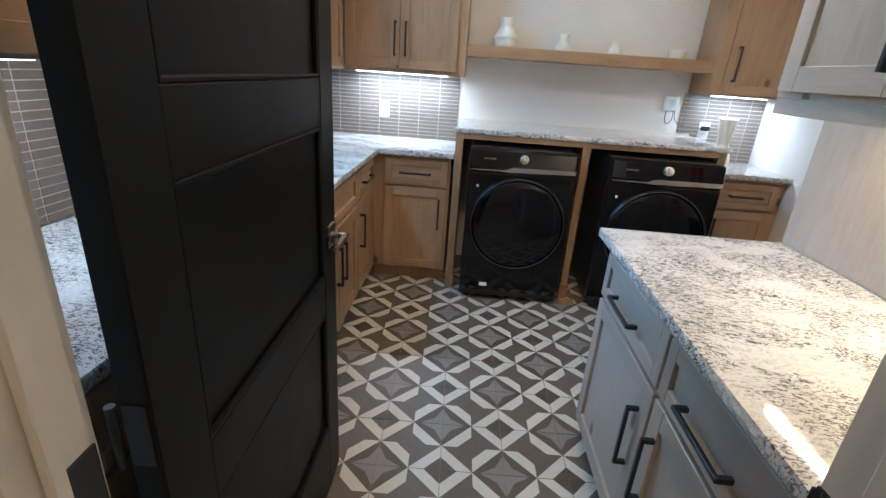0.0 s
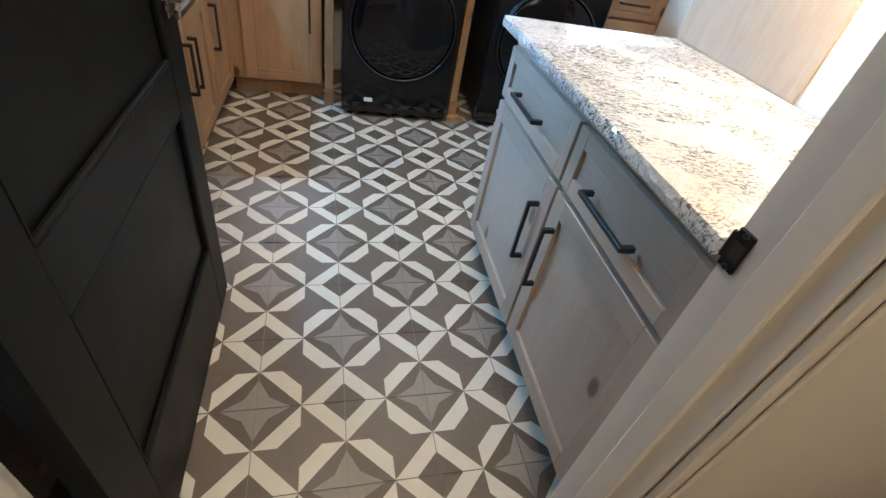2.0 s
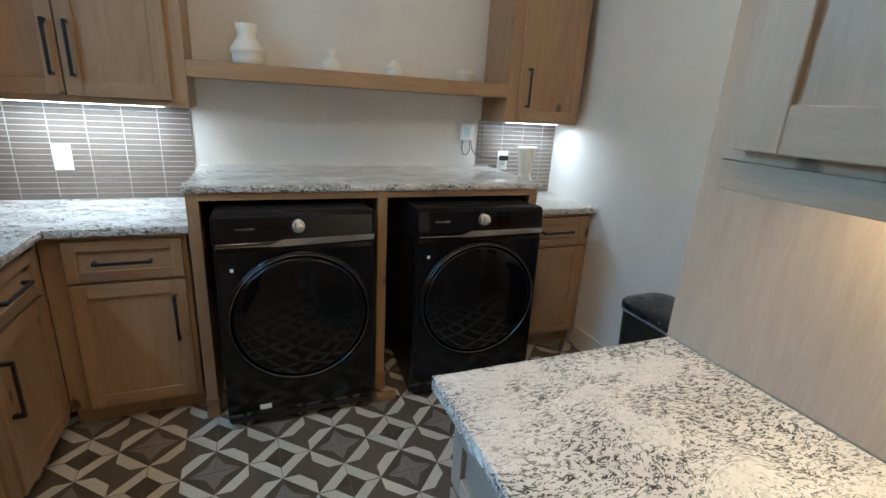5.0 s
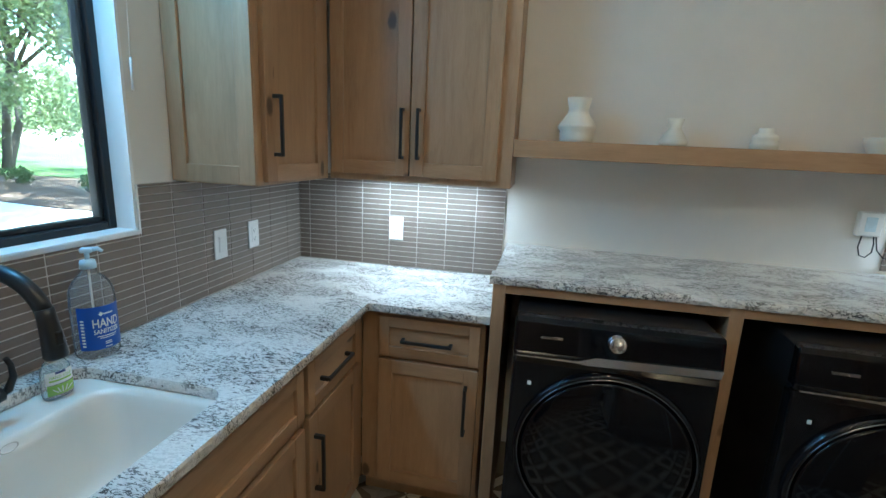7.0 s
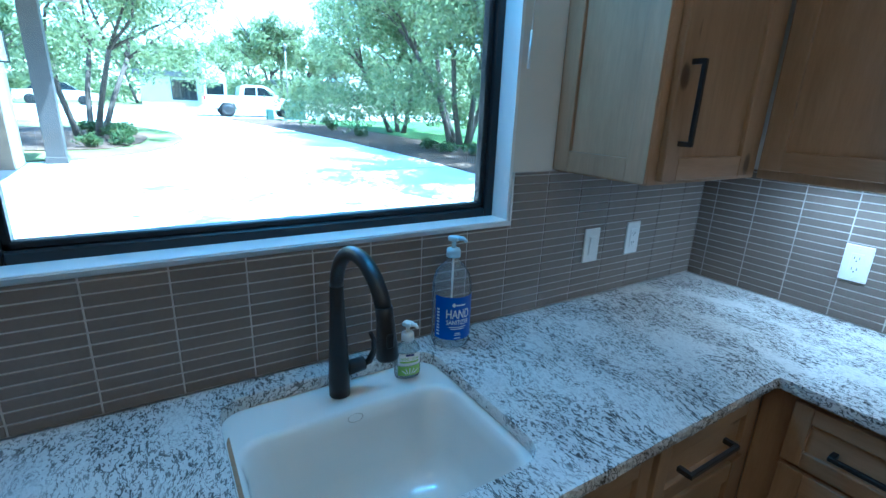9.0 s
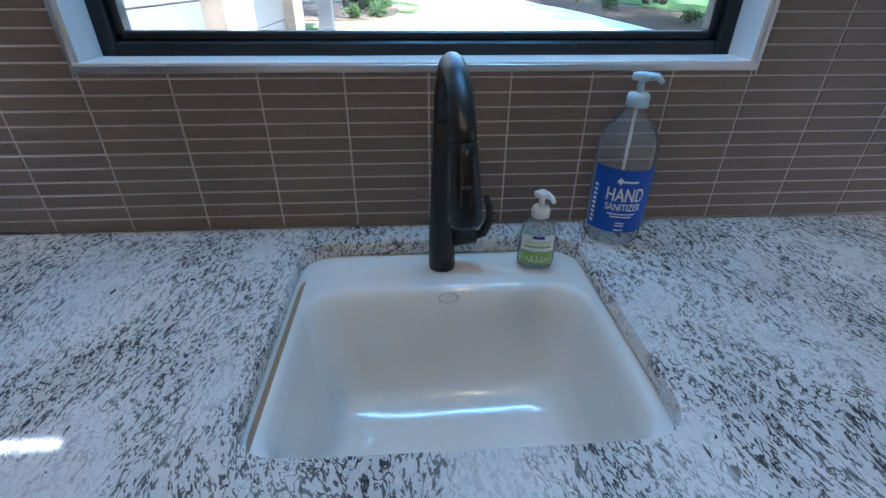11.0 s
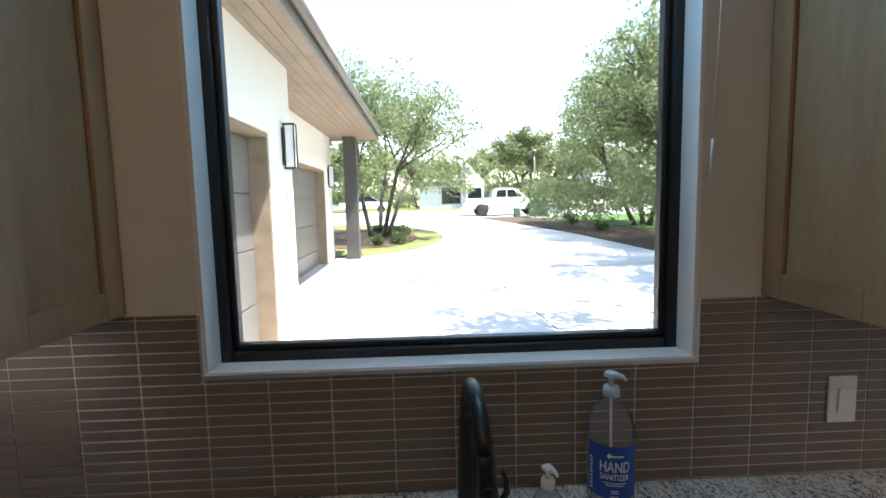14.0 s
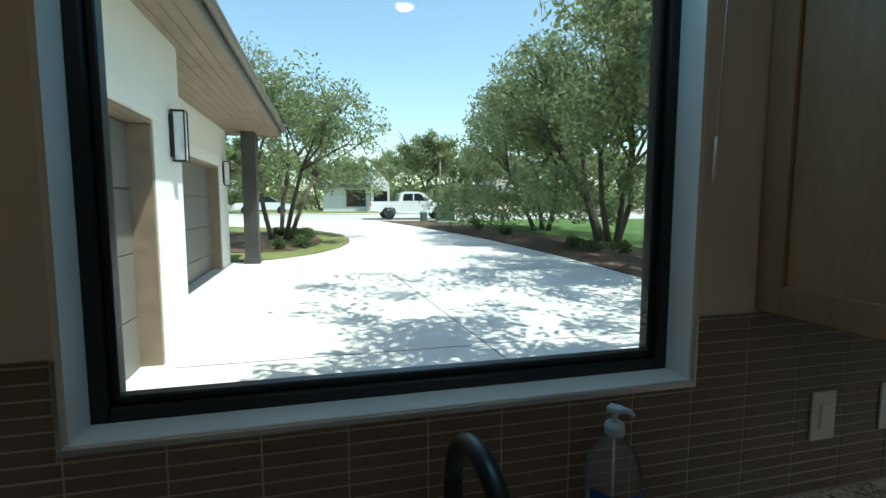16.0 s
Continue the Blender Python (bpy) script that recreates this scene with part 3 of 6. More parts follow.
part("rail", Mesh(LEFT(2.104)).box(0.0005, 0.7895, 0.0, 0.02, 0.6305, ZT, 0.001).box(0.0005, 0.016, 0.02, 0.578, 0.6305, ZT).box(0.7735, 0.7895, 0.02, 0.578, 0.6305, ZT), WOOD["y"], sinkfront)
shaker(LEFT(2.104), 0.012, 0.778, 0.69, 0.86, "y", 0.043, "false_front", sinkfront)
cabinet("base_cabinet", "narrow knotty alder corner base cabinet with a drawer and a door", LEFT(2.896), 0.5045, 0.578, 0, ZT,
        [("drawer", 0.012, 0.425, 0.69, 0.86, 0.190, 0.778), ("door", 0.012, 0.425, 0.115, 0.675, 0.046, 0.50)], True, 0.10, RUN)
# back wall, beside the machines
cabinet("base_cabinet", "knotty alder base cabinet with drawer and door, beside the dryer", BACK(-0.4655), 0.508, 0.555, 0, ZT,
        [("drawer", 0.078, 0.490, 0.69, 0.86, 0.28, 0.772), ("door", 0.078, 0.490, 0.105, 0.675, 0.445, 0.505)], False, 0.095, RUN)
cabinet("base_cabinet", "narrow alder base cabinet with drawer and door, beside the washer", pose(1.712, 3.471, 0), 0.480, 0.485, 0, ZT,
        [("drawer", 0.03, 0.44, 0.69, 0.86, 0.235, 0.775), ("door", 0.03, 0.44, 0.115, 0.675, 0.075, 0.52)], False, 0.10, RUN)
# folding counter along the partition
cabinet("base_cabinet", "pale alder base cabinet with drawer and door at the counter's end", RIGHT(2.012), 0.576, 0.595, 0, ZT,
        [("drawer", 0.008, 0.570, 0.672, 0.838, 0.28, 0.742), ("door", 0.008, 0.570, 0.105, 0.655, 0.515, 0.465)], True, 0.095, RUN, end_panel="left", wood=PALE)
cabinet("base_cabinet", "pale alder base cabinet with drawer and door by the doorway", RIGHT(1.434), 0.53, 0.595, 0, ZT,
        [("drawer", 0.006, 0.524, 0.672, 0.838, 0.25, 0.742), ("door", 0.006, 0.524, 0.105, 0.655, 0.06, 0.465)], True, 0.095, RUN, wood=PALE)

# machine surround
ms = thing("machine_surround", "knotty alder surround framing the two laundry machines", "cabinet", pose(0.87, 3.6, 0))
for x0, x1 in ((0.062, 0.109), (0.849, 0.894), (1.661, 1.706)):
    part("post", Mesh().box(x0, x1, 3.335, 3.955, 0.0, 1.0535, 0.002), WOOD["z"], ms)
    part("plinth_block", Mesh().box(x0 - 0.004, x1 + 0.004, 3.322, 3.345, 0.0, 0.10, 0.002), WOOD["x"], ms)
part("rail", Mesh().box(0.109, 0.849, 3.336, 3.358, 1.021, 1.0535, 0.001).box(0.894, 1.661, 3.336, 3.358, 1.021, 1.0535, 0.001), WOOD["x"], ms)

# wall cabinets
UP = "wall cabinets"
UZ, UT = 1.372, 2.46
cabinet("wall_cabinet", "tall two-door knotty alder wall cabinet in the corner", pose(-0.722, 3.652, 0), 0.800, 0.305, UZ, UT,
        [("door", 0.012, 0.366, UZ + 0.028, UT - 0.02, 0.338, 1.575), ("door", 0.372, 0.738, UZ + 0.028, UT - 0.02, 0.408, 1.575)], False, 0, UP)
cabinet("wall_cabinet", "tall single-door knotty alder wall cabinet beside the window", pose(-0.728, 3.115, 0, 0, 0, 90), 0.53, 0.322, UZ, UT,
        [("door", 0.03, 0.45, UZ + 0.012, UT - 0.02, 0.075, 1.575)], True, 0, UP, end_panel="left")
cabinet("wall_cabinet", "tall knotty alder wall cabinet by the window", pose(-0.728, 0.98, 0, 0, 0, 90), 0.60, 0.322, UZ, UT,
        [("door", 0.02, 0.58, UZ + 0.012, UT - 0.02, 0.53, 1.575)], True, 0, UP, end_panel="right")
cabinet("wall_cabinet", "tall single-door knotty alder wall cabinet by the side wall", pose(1.645, 3.652, 0), 0.487, 0.305, UZ, UT,
        [("door", 0.065, 0.470, UZ + 0.012, UT - 0.02, 0.112, 1.56)], False, 0, UP)
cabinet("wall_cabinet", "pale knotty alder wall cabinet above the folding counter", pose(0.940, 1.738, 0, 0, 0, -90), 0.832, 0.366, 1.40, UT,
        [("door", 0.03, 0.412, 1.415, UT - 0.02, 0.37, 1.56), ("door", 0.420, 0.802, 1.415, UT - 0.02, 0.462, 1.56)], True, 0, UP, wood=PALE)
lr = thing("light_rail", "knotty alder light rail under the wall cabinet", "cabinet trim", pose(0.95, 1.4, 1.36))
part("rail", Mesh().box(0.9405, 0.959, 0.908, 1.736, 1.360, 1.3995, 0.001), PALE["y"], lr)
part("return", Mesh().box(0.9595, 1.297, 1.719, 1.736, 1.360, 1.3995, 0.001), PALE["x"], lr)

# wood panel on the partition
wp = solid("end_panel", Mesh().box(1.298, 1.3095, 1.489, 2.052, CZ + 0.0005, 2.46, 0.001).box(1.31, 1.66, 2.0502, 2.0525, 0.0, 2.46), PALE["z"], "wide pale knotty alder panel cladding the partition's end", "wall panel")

# ---- counters ----


def slab(name, outline, holes, z0, z1, mat, label):
    """A stone slab with a chiselled edge; the outline runs counter-clockwise, straight from corner to corner."""
    rng = random.Random(name + label)
    bm = bmesh.new()

    def ring(pts, step, amp):
        dense = []
        for a, b in zip(pts, pts[1:] + pts[:1]):
            n = max(1, int((Vector(b) - Vector(a)).length / step))
            d = (Vector(b) - Vector(a)).normalized()
            nrm = Vector((d.y, -d.x))
            for i in range(n):
                p = Vector(a).lerp(Vector(b), i / n)
                dense.append((p, nrm if i else None))
        layers = []
        for z, a0, push in ((z1, amp * 0.3, -0.002), (z1 - 0.006, amp, 0.0), ((z0 + z1) / 2, amp, 0.001), (z0 + 0.005, amp, 0.0), (z0, amp * 0.3, -0.003)):
            layers.append([bm.verts.new((*(p + (nr * (push + rng.uniform(-a0, a0)) if nr is not None else Vector((0, 0)))), z + (rng.uniform(-amp, amp) * 0.7 if nr is not None and z0 < z < z1 else 0))) for p, nr in dense])
        for a, b in zip(layers, layers[1:]):
            for i in range(len(a)):
                bm.faces.new((a[i], b[i], b[(i + 1) % len(a)], a[(i + 1) % len(a)]))
        return layers[0], layers[-1]

    tops, bots = [], []
    for pts, amp, step in [(outline, 0.0022, 0.016)] + [(h, 0.0, 0.05) for h in holes]:
        t, b = ring(pts, step, amp)
        tops.append(t)
        bots.append(b)
    for group in (tops, bots):
        edges = []
        for vs in group:
            for i in range(len(vs)):
                edges.append(bm.edges.get((vs[i], vs[(i + 1) % len(vs)])))
        bmesh.ops.triangle_fill(bm, edges=edges, use_beauty=True, use_dissolve=False)
    sh = Mesh()
    sh.bm.free()
    sh.bm = bm
    return solid(name, sh, mat, label, "countertop")


def rounded(x0, x1, y0, y1, r, n=6):
    pts = []
    for cx, cy, a0 in ((x1 - r, y0 + r, -90), (x1 - r, y1 - r, 0), (x0 + r, y1 - r, 90), (x0 + r, y0 + r, 180)):
        for i in range(n + 1):
            a = radians(a0 + 90 * i / n)
            pts.append((cx + r * math.cos(a), cy + r * math.sin(a)))
    return pts


SX0, SX1, SY0, SY1 = -0.975, -0.512, 2.108, 2.632
cl = 0.0105
slab("countertop", [(XW + cl, 0.93), (-0.424, 0.93), (-0.424, 3.356), (0.058, 3.356), (0.058, YB - cl), (XW + cl, YB - cl)],
     [rounded(SX0, SX1, SY0, SY1, 0.055)[::-1]], CZ - 0.032, CZ, GRANITE, "speckled grey and cream granite worktop with the sink cut in")
slab("countertop", [(0.050, 3.325), (1.722, 3.325), (1.722, YB - 0.001), (0.0610, YB - 0.001), (0.0610, 3.40), (0.050, 3.40)], [], 1.054, 1.084, GRANITE, "raised granite top over the laundry machines")
slab("countertop", [(1.7235, 3.43), (XR - 0.002, 3.43), (XR - 0.002, YB - cl), (1.7235, YB - cl)], [], CZ - 0.032, CZ, GRANITE, "short granite worktop beside the washer")
slab("countertop", [(0.650, 0.91), (1.297, 0.91), (1.297, 2.044), (0.650, 2.044)], [], CZ - 0.032, CZ, GRANITE, "granite folding counter with a chiselled edge")

# ---- light strips and downlights ----
for name, x0, x1, y0, y1, z, mt, lb in (("light_strip", -0.68, -0.04, 3.785, 3.815, 1.3715, GLOW_COOL, "cool white LED strip under the corner wall cabinet"),
                                       ("light_strip", 1.74, 2.10, 3.785, 3.815, 1.3715, GLOW_COOL, "cool white LED strip under the side wall cabinet"),
                                       ("light_strip", -0.915, -0.885, 1.03, 1.53, 1.3715, GLOW_COOL, "white LED strip under the wall cabinet by the window"),
                                       ("light_strip", 1.191, 1.212, 0.93, 1.72, 1.3995, GLOW_AMBER, "amber LED strip under the wall cabinet")):
    ls = thing(name, lb, "light strip", pose((x0 + x1) / 2, (y0 + y1) / 2, z), "under-cabinet light strips")
    part("channel", Mesh().box(x0, x1, y0, y1, z - 0.005, z, 0.001), WHITE_PLASTIC, ls)
    part("diffuser", Mesh().box(x0 + 0.004, x1 - 0.004, y0 + 0.004, y1 - 0.004, z - 0.0068, z - 0.0053), mt, ls)
# fittings for all four lamps, the three added ones too
for cx, cy in CANS:
    dl = thing("downlight", "round white recessed ceiling downlight", "ceiling light", pose(cx, cy, HC), "ceiling downlights")
    part("ring", Mesh(pose(cx, cy, HC - 0.006)).lathe([(0.055, 0), (0.092, 0), (0.095, 0.003), (0.095, 0.0055), (0.055, 0.0055)], 32, close=False), WHITE_PLASTIC, dl)
    part("lens", Mesh(pose(cx, cy, HC - 0.003)).lathe([(0.002, 0), (0.054, 0), (0.054, 0.002), (0.002, 0.002)], 32), GLOW_WARM, dl)

# ---- laundry machines ----


def machine(cx, label):
    w = 0.636
    yf, yb, zt = 3.168, 3.86, 0.995
    d = thing("washing_machine", label, "washing machine", pose(cx, 3.5, 0), "laundry machines")
    x0, x1 = cx - w / 2, cx + w / 2
    s = Mesh().box(x0 + 0.002, x1 - 0.002, yf + 0.03, yb, 0.03, zt, 0.012, seg=2)
    part("body", s, APPL_SIDE, d)
    # front skin, tucked back at the foot
    prof = [(yf + 0.05, 0.03), (yf + 0.008, 0.10), (yf, 0.15), (yf, 0.845), (yf + 0.006, 0.862), (yf + 0.05, 0.862)]
    fr = Mesh()
    a = [fr.bm.verts.new((x0, y, z)) for y, z in prof]
    b = [fr.bm.verts.new((x1, y, z)) for y, z in prof]
    fr.bm.faces.new(a)
    fr.bm.faces.new(b[::-1])
    for i in range(len(prof)):
        j = (i + 1) % len(prof)
        fr.bm.faces.new((a[i], b[i], b[j], a[j]))
    bmesh.ops.bevel(fr.bm, geom=[e for e in fr.bm.edges if abs(e.verts[0].co.x - e.verts[1].co.x) < 1e-6 and e.verts[0].co.y < yf + 0.04], offset=0.012, segments=3, affect="EDGES", profile=0.5)
    part("front_panel", fr, APPLIANCE, d, "glossy black front panel")
    cp = Mesh()
    prof = [(yf + 0.05, 0.868), (yf - 0.004, 0.868), (yf - 0.010, 0.89), (yf + 0.004, 0.985), (yf + 0.016, 1.0), (yf + 0.05, 1.002)]
    a = [cp.bm.verts.new((x0 - 0.001, y, z)) for y, z in prof]
    b = [cp.bm.verts.new((x1 + 0.001, y, z)) for y, z in prof]
    cp.bm.faces.new(a)
    cp.bm.faces.new(b[::-1])
    for i in range(len(prof)):
        j = (i + 1) % len(prof)
        cp.bm.faces.new((a[i], b[i], b[j], a[j]))
    bmesh.ops.bevel(cp.bm, geom=[e for e in cp.bm.edges if abs(e.verts[0].co.x - e.verts[1].co.x) < 1e-6], offset=0.014, segments=3, affect="EDGES", profile=0.5)
    panel = part("control_panel", cp, APPL_GLASS, d, "glossy black control panel")
    # chrome band: thin at one side, a wide blade at the other
    s = Mesh(pose(0, yf - 0.0135, 0, 90, 0, 0))
    s.prism([(x0 + 0.012, 0.872), (x0 + 0.20, 0.872), (x0 + 0.235, 0.868), (x1 - 0.010, 0.880), (x1 - 0.004, 0.905), (x0 + 0.26, 0.897), (x0 + 0.21, 0.879), (x0 + 0.012, 0.876)], -0.004, 0.0045)
    part("chrome_band", s, CHROME, panel, "polished chrome grip band")
    s = Mesh(pose(cx + 0.002, yf - 0.004, 0.948, 82, 0, 0)).lathe([(0.029, 0.0), (0.029, 0.004), (0.026, 0.006), (0.026, 0.022), (0.023, 0.025), (0.002, 0.0255)], 36)
    part("dial", s, CHROME, panel, "brushed metal cycle dial")
    part("logo_bar", Mesh().box(x0 + 0.085, x0 + 0.155, yf - 0.0045, yf - 0.002, 0.936, 0.945), NICKEL, panel, "dim grey maker's mark as a plain bar")
    # round door
    c = pose(cx + 0.004, yf - 0.001, 0.545, 90, 0, 0)
    rr = 0.283
    s = Mesh(c).lathe([(rr + 0.016, 0.0), (rr + 0.014, 0.012), (rr + 0.004, 0.020), (rr - 0.002, 0.018), (rr - 0.002, 0.004)], 72, close=False)
    ring = part("door_ring", s, APPLIANCE, d, "gloss black door ring")
    s = Mesh(c).lathe([(rr + 0.0035, 0.0195), (rr + 0.0025, 0.0220), (rr - 0.0005, 0.0220), (rr - 0.002, 0.0185)], 72, close=False)
    part("trim_ring", s, DARK_CHROME, ring, "thin smoked chrome trim ring")
    s = Mesh(c).lathe([(rr - 0.002, 0.016), (rr - 0.02, 0.022), (0.2, 0.030), (0.1, 0.034), (0.003, 0.035)], 72)
    part("door_glass", s, APPL_GLASS, ring, "dark domed door glass")
    part("sticker", Mesh().box(x0 + 0.055, x0 + 0.067, yf - 0.0012, yf - 0.0003, 0.766, 0.780), LABEL_WHITE, d, "small square white sticker")
    part("rating_label", Mesh(pose(0, 0, 0)).box(x0 + 0.13, x0 + 0.178, yf - 0.0012, yf + 0.010, 0.112, 0.134, 0.0004), LABEL_WHITE, d, "pale rating label near the foot")
    for fx in (x0 + 0.06, x1 - 0.06):
        for fy in (yf + 0.10, yb - 0.08):
            part("foot", Mesh(pose(fx, fy, 0)).lathe([(0.022, 0), (0.022, 0.012), (0.012, 0.014), (0.012, 0.032)], 14), BLACK_METAL, d)
    return d


m1 = machine(0.477, "glossy black front-loading dryer in the alder surround")
m2 = copy_thing(m1, pose(1.326, 3.485, 0, 0, 0, -3.5))
tagged(m2, "glossy black front-loading washer, turned slightly in the surround")
solid("wood_offcut", Mesh().box(0.835, 0.93, 3.225, 3.262, 0.0, 0.03, 0.001, m=pose(0, 0, 0)), SAW_WOOD, "pale pine offcut lying at the middle post", "wood block")

# ---- floating shelf with ceramics ----
sh = solid("floating_shelf", Mesh().box(0.0795, 1.6440, 3.650, 3.9595, 1.502, 1.572, 0.002), WOOD["x"], "thick floating knotty alder shelf on the back wall", "shelf")


def vessel(name, label, x, y, z, prof):
    s = Mesh(pose(x, y, z)).lathe(prof, 40, close=False)
    return solid(name, s, CERAMIC, label, "vase" if name != "bowl" else "bowl", "ceramics on the shelf" if z > 1.4 else "")


def shell(outer, wall=0.005):
    inner = [(max(0.002, r - wall), z) for r, z in outer[::-1] if z > 0.006]
    return [(0.002, 0.0)] + outer + inner + [(0.002, inner[-1][1])]


vessel("vase", "tall bone-coloured ceramic vase with a flared neck", 0.328, 3.81, 1.5725, shell([(0.060, 0), (0.068, 0.006), (0.071, 0.036), (0.067, 0.044), (0.080, 0.058), (0.076, 0.070), (0.044, 0.118), (0.039, 0.132), (0.050, 0.180)]))
vessel("vase", "small bone-coloured ceramic vase with a narrow waist", 0.722, 3.85, 1.5725, shell([(0.045, 0), (0.054, 0.008), (0.055, 0.022), (0.050, 0.034), (0.026, 0.070), (0.024, 0.078), (0.034, 0.112)]))
vessel("vase", "squat two-tiered bone-coloured ceramic vase", 1.065, 3.86, 1.5725, shell([(0.042, 0), (0.050, 0.006), (0.050, 0.028), (0.043, 0.036), (0.047, 0.044), (0.044, 0.058), (0.026, 0.068), (0.026, 0.086)]))
vessel("bowl", "shallow bone-coloured ceramic bowl", 1.475, 3.86, 1.5725, shell([(0.040, 0), (0.044, 0.008), (0.058, 0.040), (0.062, 0.064)]))
vessel("vase", "hourglass bone-coloured ceramic vase on the side worktop", 1.865, 3.74, CZ + 0.0005, shell([(0.068, 0), (0.071, 0.008), (0.068, 0.06), (0.040, 0.145), (0.037, 0.165), (0.054, 0.300), (0.058, 0.315)]))

# ---- outlets and switches ----


def plate_thing(m, kind, label):
    """Wall plate; local x along the wall, y into it, z up; origin at its middle."""
    d = thing("wall_outlet" if kind != "switch" else "light_switch", label, "outlet" if kind != "switch" else "light switch", m)
    part("cover_plate", Mesh(m).box(-0.037, 0.037, -0.0065, -0.0003, -0.060, 0.060, 0.002), WHITE_PLASTIC, d)
    part("insert", Mesh(m).box(-0.0165, 0.0165, -0.0085, -0.0063, -0.0335, 0.0335, 0.001), WHITE_PLASTIC, d)
    if kind == "switch":
        part("rocker", Mesh(m @ pose(0, 0, 0, 3, 0, 0)).box(-0.0145, 0.0145, -0.0115, -0.008, -0.031, 0.031, 0.001), WHITE_PLASTIC, d)
    else:
        for z in (-0.018, 0.018):
            s = Mesh(m).box(-0.0075, -0.0055, -0.0089, -0.0086, z - 0.004, z + 0.005).box(0.0055, 0.0075, -0.0089, -0.0086, z - 0.004, z + 0.005).box(-0.002, 0.002, -0.0089, -0.0086, z - 0.011, z - 0.007)
            part("socket_slots", s, DARK_SLOT, d)
    for z in (-0.048, 0.048):
        part("screw", Mesh(m @ pose(0, -0.0063, z, 90, 0, 0)).lathe([(0.003, 0), (0.003, 0.0008), (0.001, 0.001)], 8), WHITE_PLASTIC, d)
    return d


LW = lambda y, z: pose(XW + 0.009, y, z, 0, 0, 90)
BW = lambda x, z: pose(x, YB - 0.009, z)
plate_thing(LW(3.315, 1.108), "switch", "white rocker switch on the tile backsplash")
plate_thing(LW(3.535, 1.112), "outlet", "white duplex outlet on the window-side backsplash")
plate_thing(BW(-0.503, 1.113), "outlet", "white duplex outlet on the back backsplash")
plate_thing(BW(1.815, 1.125), "outlet", "white duplex outlet with a black plug beside the washer")
pg = thing("plug", "black plug pushed into the outlet", "plug", BW(1.815, 1.145))
part("plug_body", Mesh(BW(1.815, 1.142)).box(-0.030, 0.030, -0.034, -0.0092, -0.016, 0.016, 0.005), BLACK_METAL, pg)
hub = thing("wall_adapter", "white square wall adapter above the raised counter", "adapter", pose(1.545, YB, 1.295))
part("case", Mesh(pose(1.545, YB - 0.0005, 1.295)).box(-0.046, 0.046, -0.028, 0, -0.052, 0.052, 0.006), WHITE_PLASTIC, hub)
part("led_window", Mesh(pose(1.545, YB - 0.0285, 1.295)).box(-0.02, 0.02, -0.001, 0.0002, -0.030, 0.030), plain("pale_blue_plastic", (0.55, 0.66, 0.70), 0.3), hub)
loop = [(1.52, 3.93, 1.245), (1.512, 3.925, 1.20), (1.520, 3.92, 1.165), (1.542, 3.92, 1.158), (1.563, 3.922, 1.18), (1.567, 3.927, 1.215), (1.566, 3.935, 1.244)]
part("cable", Mesh().tube(loop, 0.0028, 8), BLACK_METAL, hub, "black cable loop")
part("cable", Mesh().tube([(1.575, 3.935, 1.244), (1.585, 3.93, 1.19), (1.61, 3.925, 1.160), (1.66, 3.925, 1.150), (1.72, 3.925, 1.140), (1.784, 3.925, 1.142)], 0.0028, 8), BLACK_METAL, hub, "black cable to the plug")

# ---- sink, faucet, bottles ----
sk = thing("sink", "white porcelain undermount sink with a faucet ledge", "sink", pose(-0.75, 2.372, 0.65))


def basin():
    s = Mesh()
    bm = s.bm

    def ring(x0, x1, y0, y1, r, z):
        return [bm.verts.new((x, y, z)) for x, y in rounded(x0, x1, y0, y1, r, 8)]

    n = 36
    rings = [ring(SX0 - 0.02, SX1 + 0.02, SY0 - 0.02, SY1 + 0.02, 0.07, 0.872), ring(SX0 - 0.02, SX1 + 0.02, SY0 - 0.02, SY1 + 0.02, 0.07, 0.8825),
             ring(SX0 - 0.004, SX1 + 0.004, SY0 - 0.004, SY1 + 0.004, 0.058, 0.8825)]
    bx0 = SX0 + 0.104
    for inset, z, r in ((0.0, 0.8815, 0.055), (0.006, 0.8795, 0.058), (0.013, 0.870, 0.060), (0.020, 0.84, 0.062), (0.030, 0.73, 0.066), (0.045, 0.677, 0.07), (0.075, 0.656, 0.075), (0.12, 0.650, 0.08)):
        rings.append(ring(bx0 + inset, SX1 - 0.004 - inset * 0.55, SY0 + 0.012 + inset * 0.8, SY1 - 0.012 - inset * 0.8, r, z))
    for a, b in zip(rings, rings[1:]):
        for i in range(len(a)):
            f = bm.faces.new((a[i], a[(i + 1) % len(a)], b[(i + 1) % len(a)], b[i]))
            f.smooth = True
    bm.faces.new(rings[-1])
    return s


part("basin", basin(), PORCELAIN, sk)
part("drain", Mesh(pose(-0.625, 2.372, 0.6505)).lathe([(0.045, 0), (0.045, 0.003), (0.038, 0.004), (0.030, 0.001), (0.002, 0.001)], 28), NICKEL, sk, "satin drain flange")
part("maker_oval", Mesh(pose(-0.8512, 2.375, 0.866, 0, 68, 0) @ Matrix.Diagonal((0.5, 1, 1, 1))).lathe([(0.017, 0), (0.019, 0.0006), (0.0175, 0.0006), (0.016, 0)], 28, close=False), NICKEL, sk, "small grey oval maker's mark")

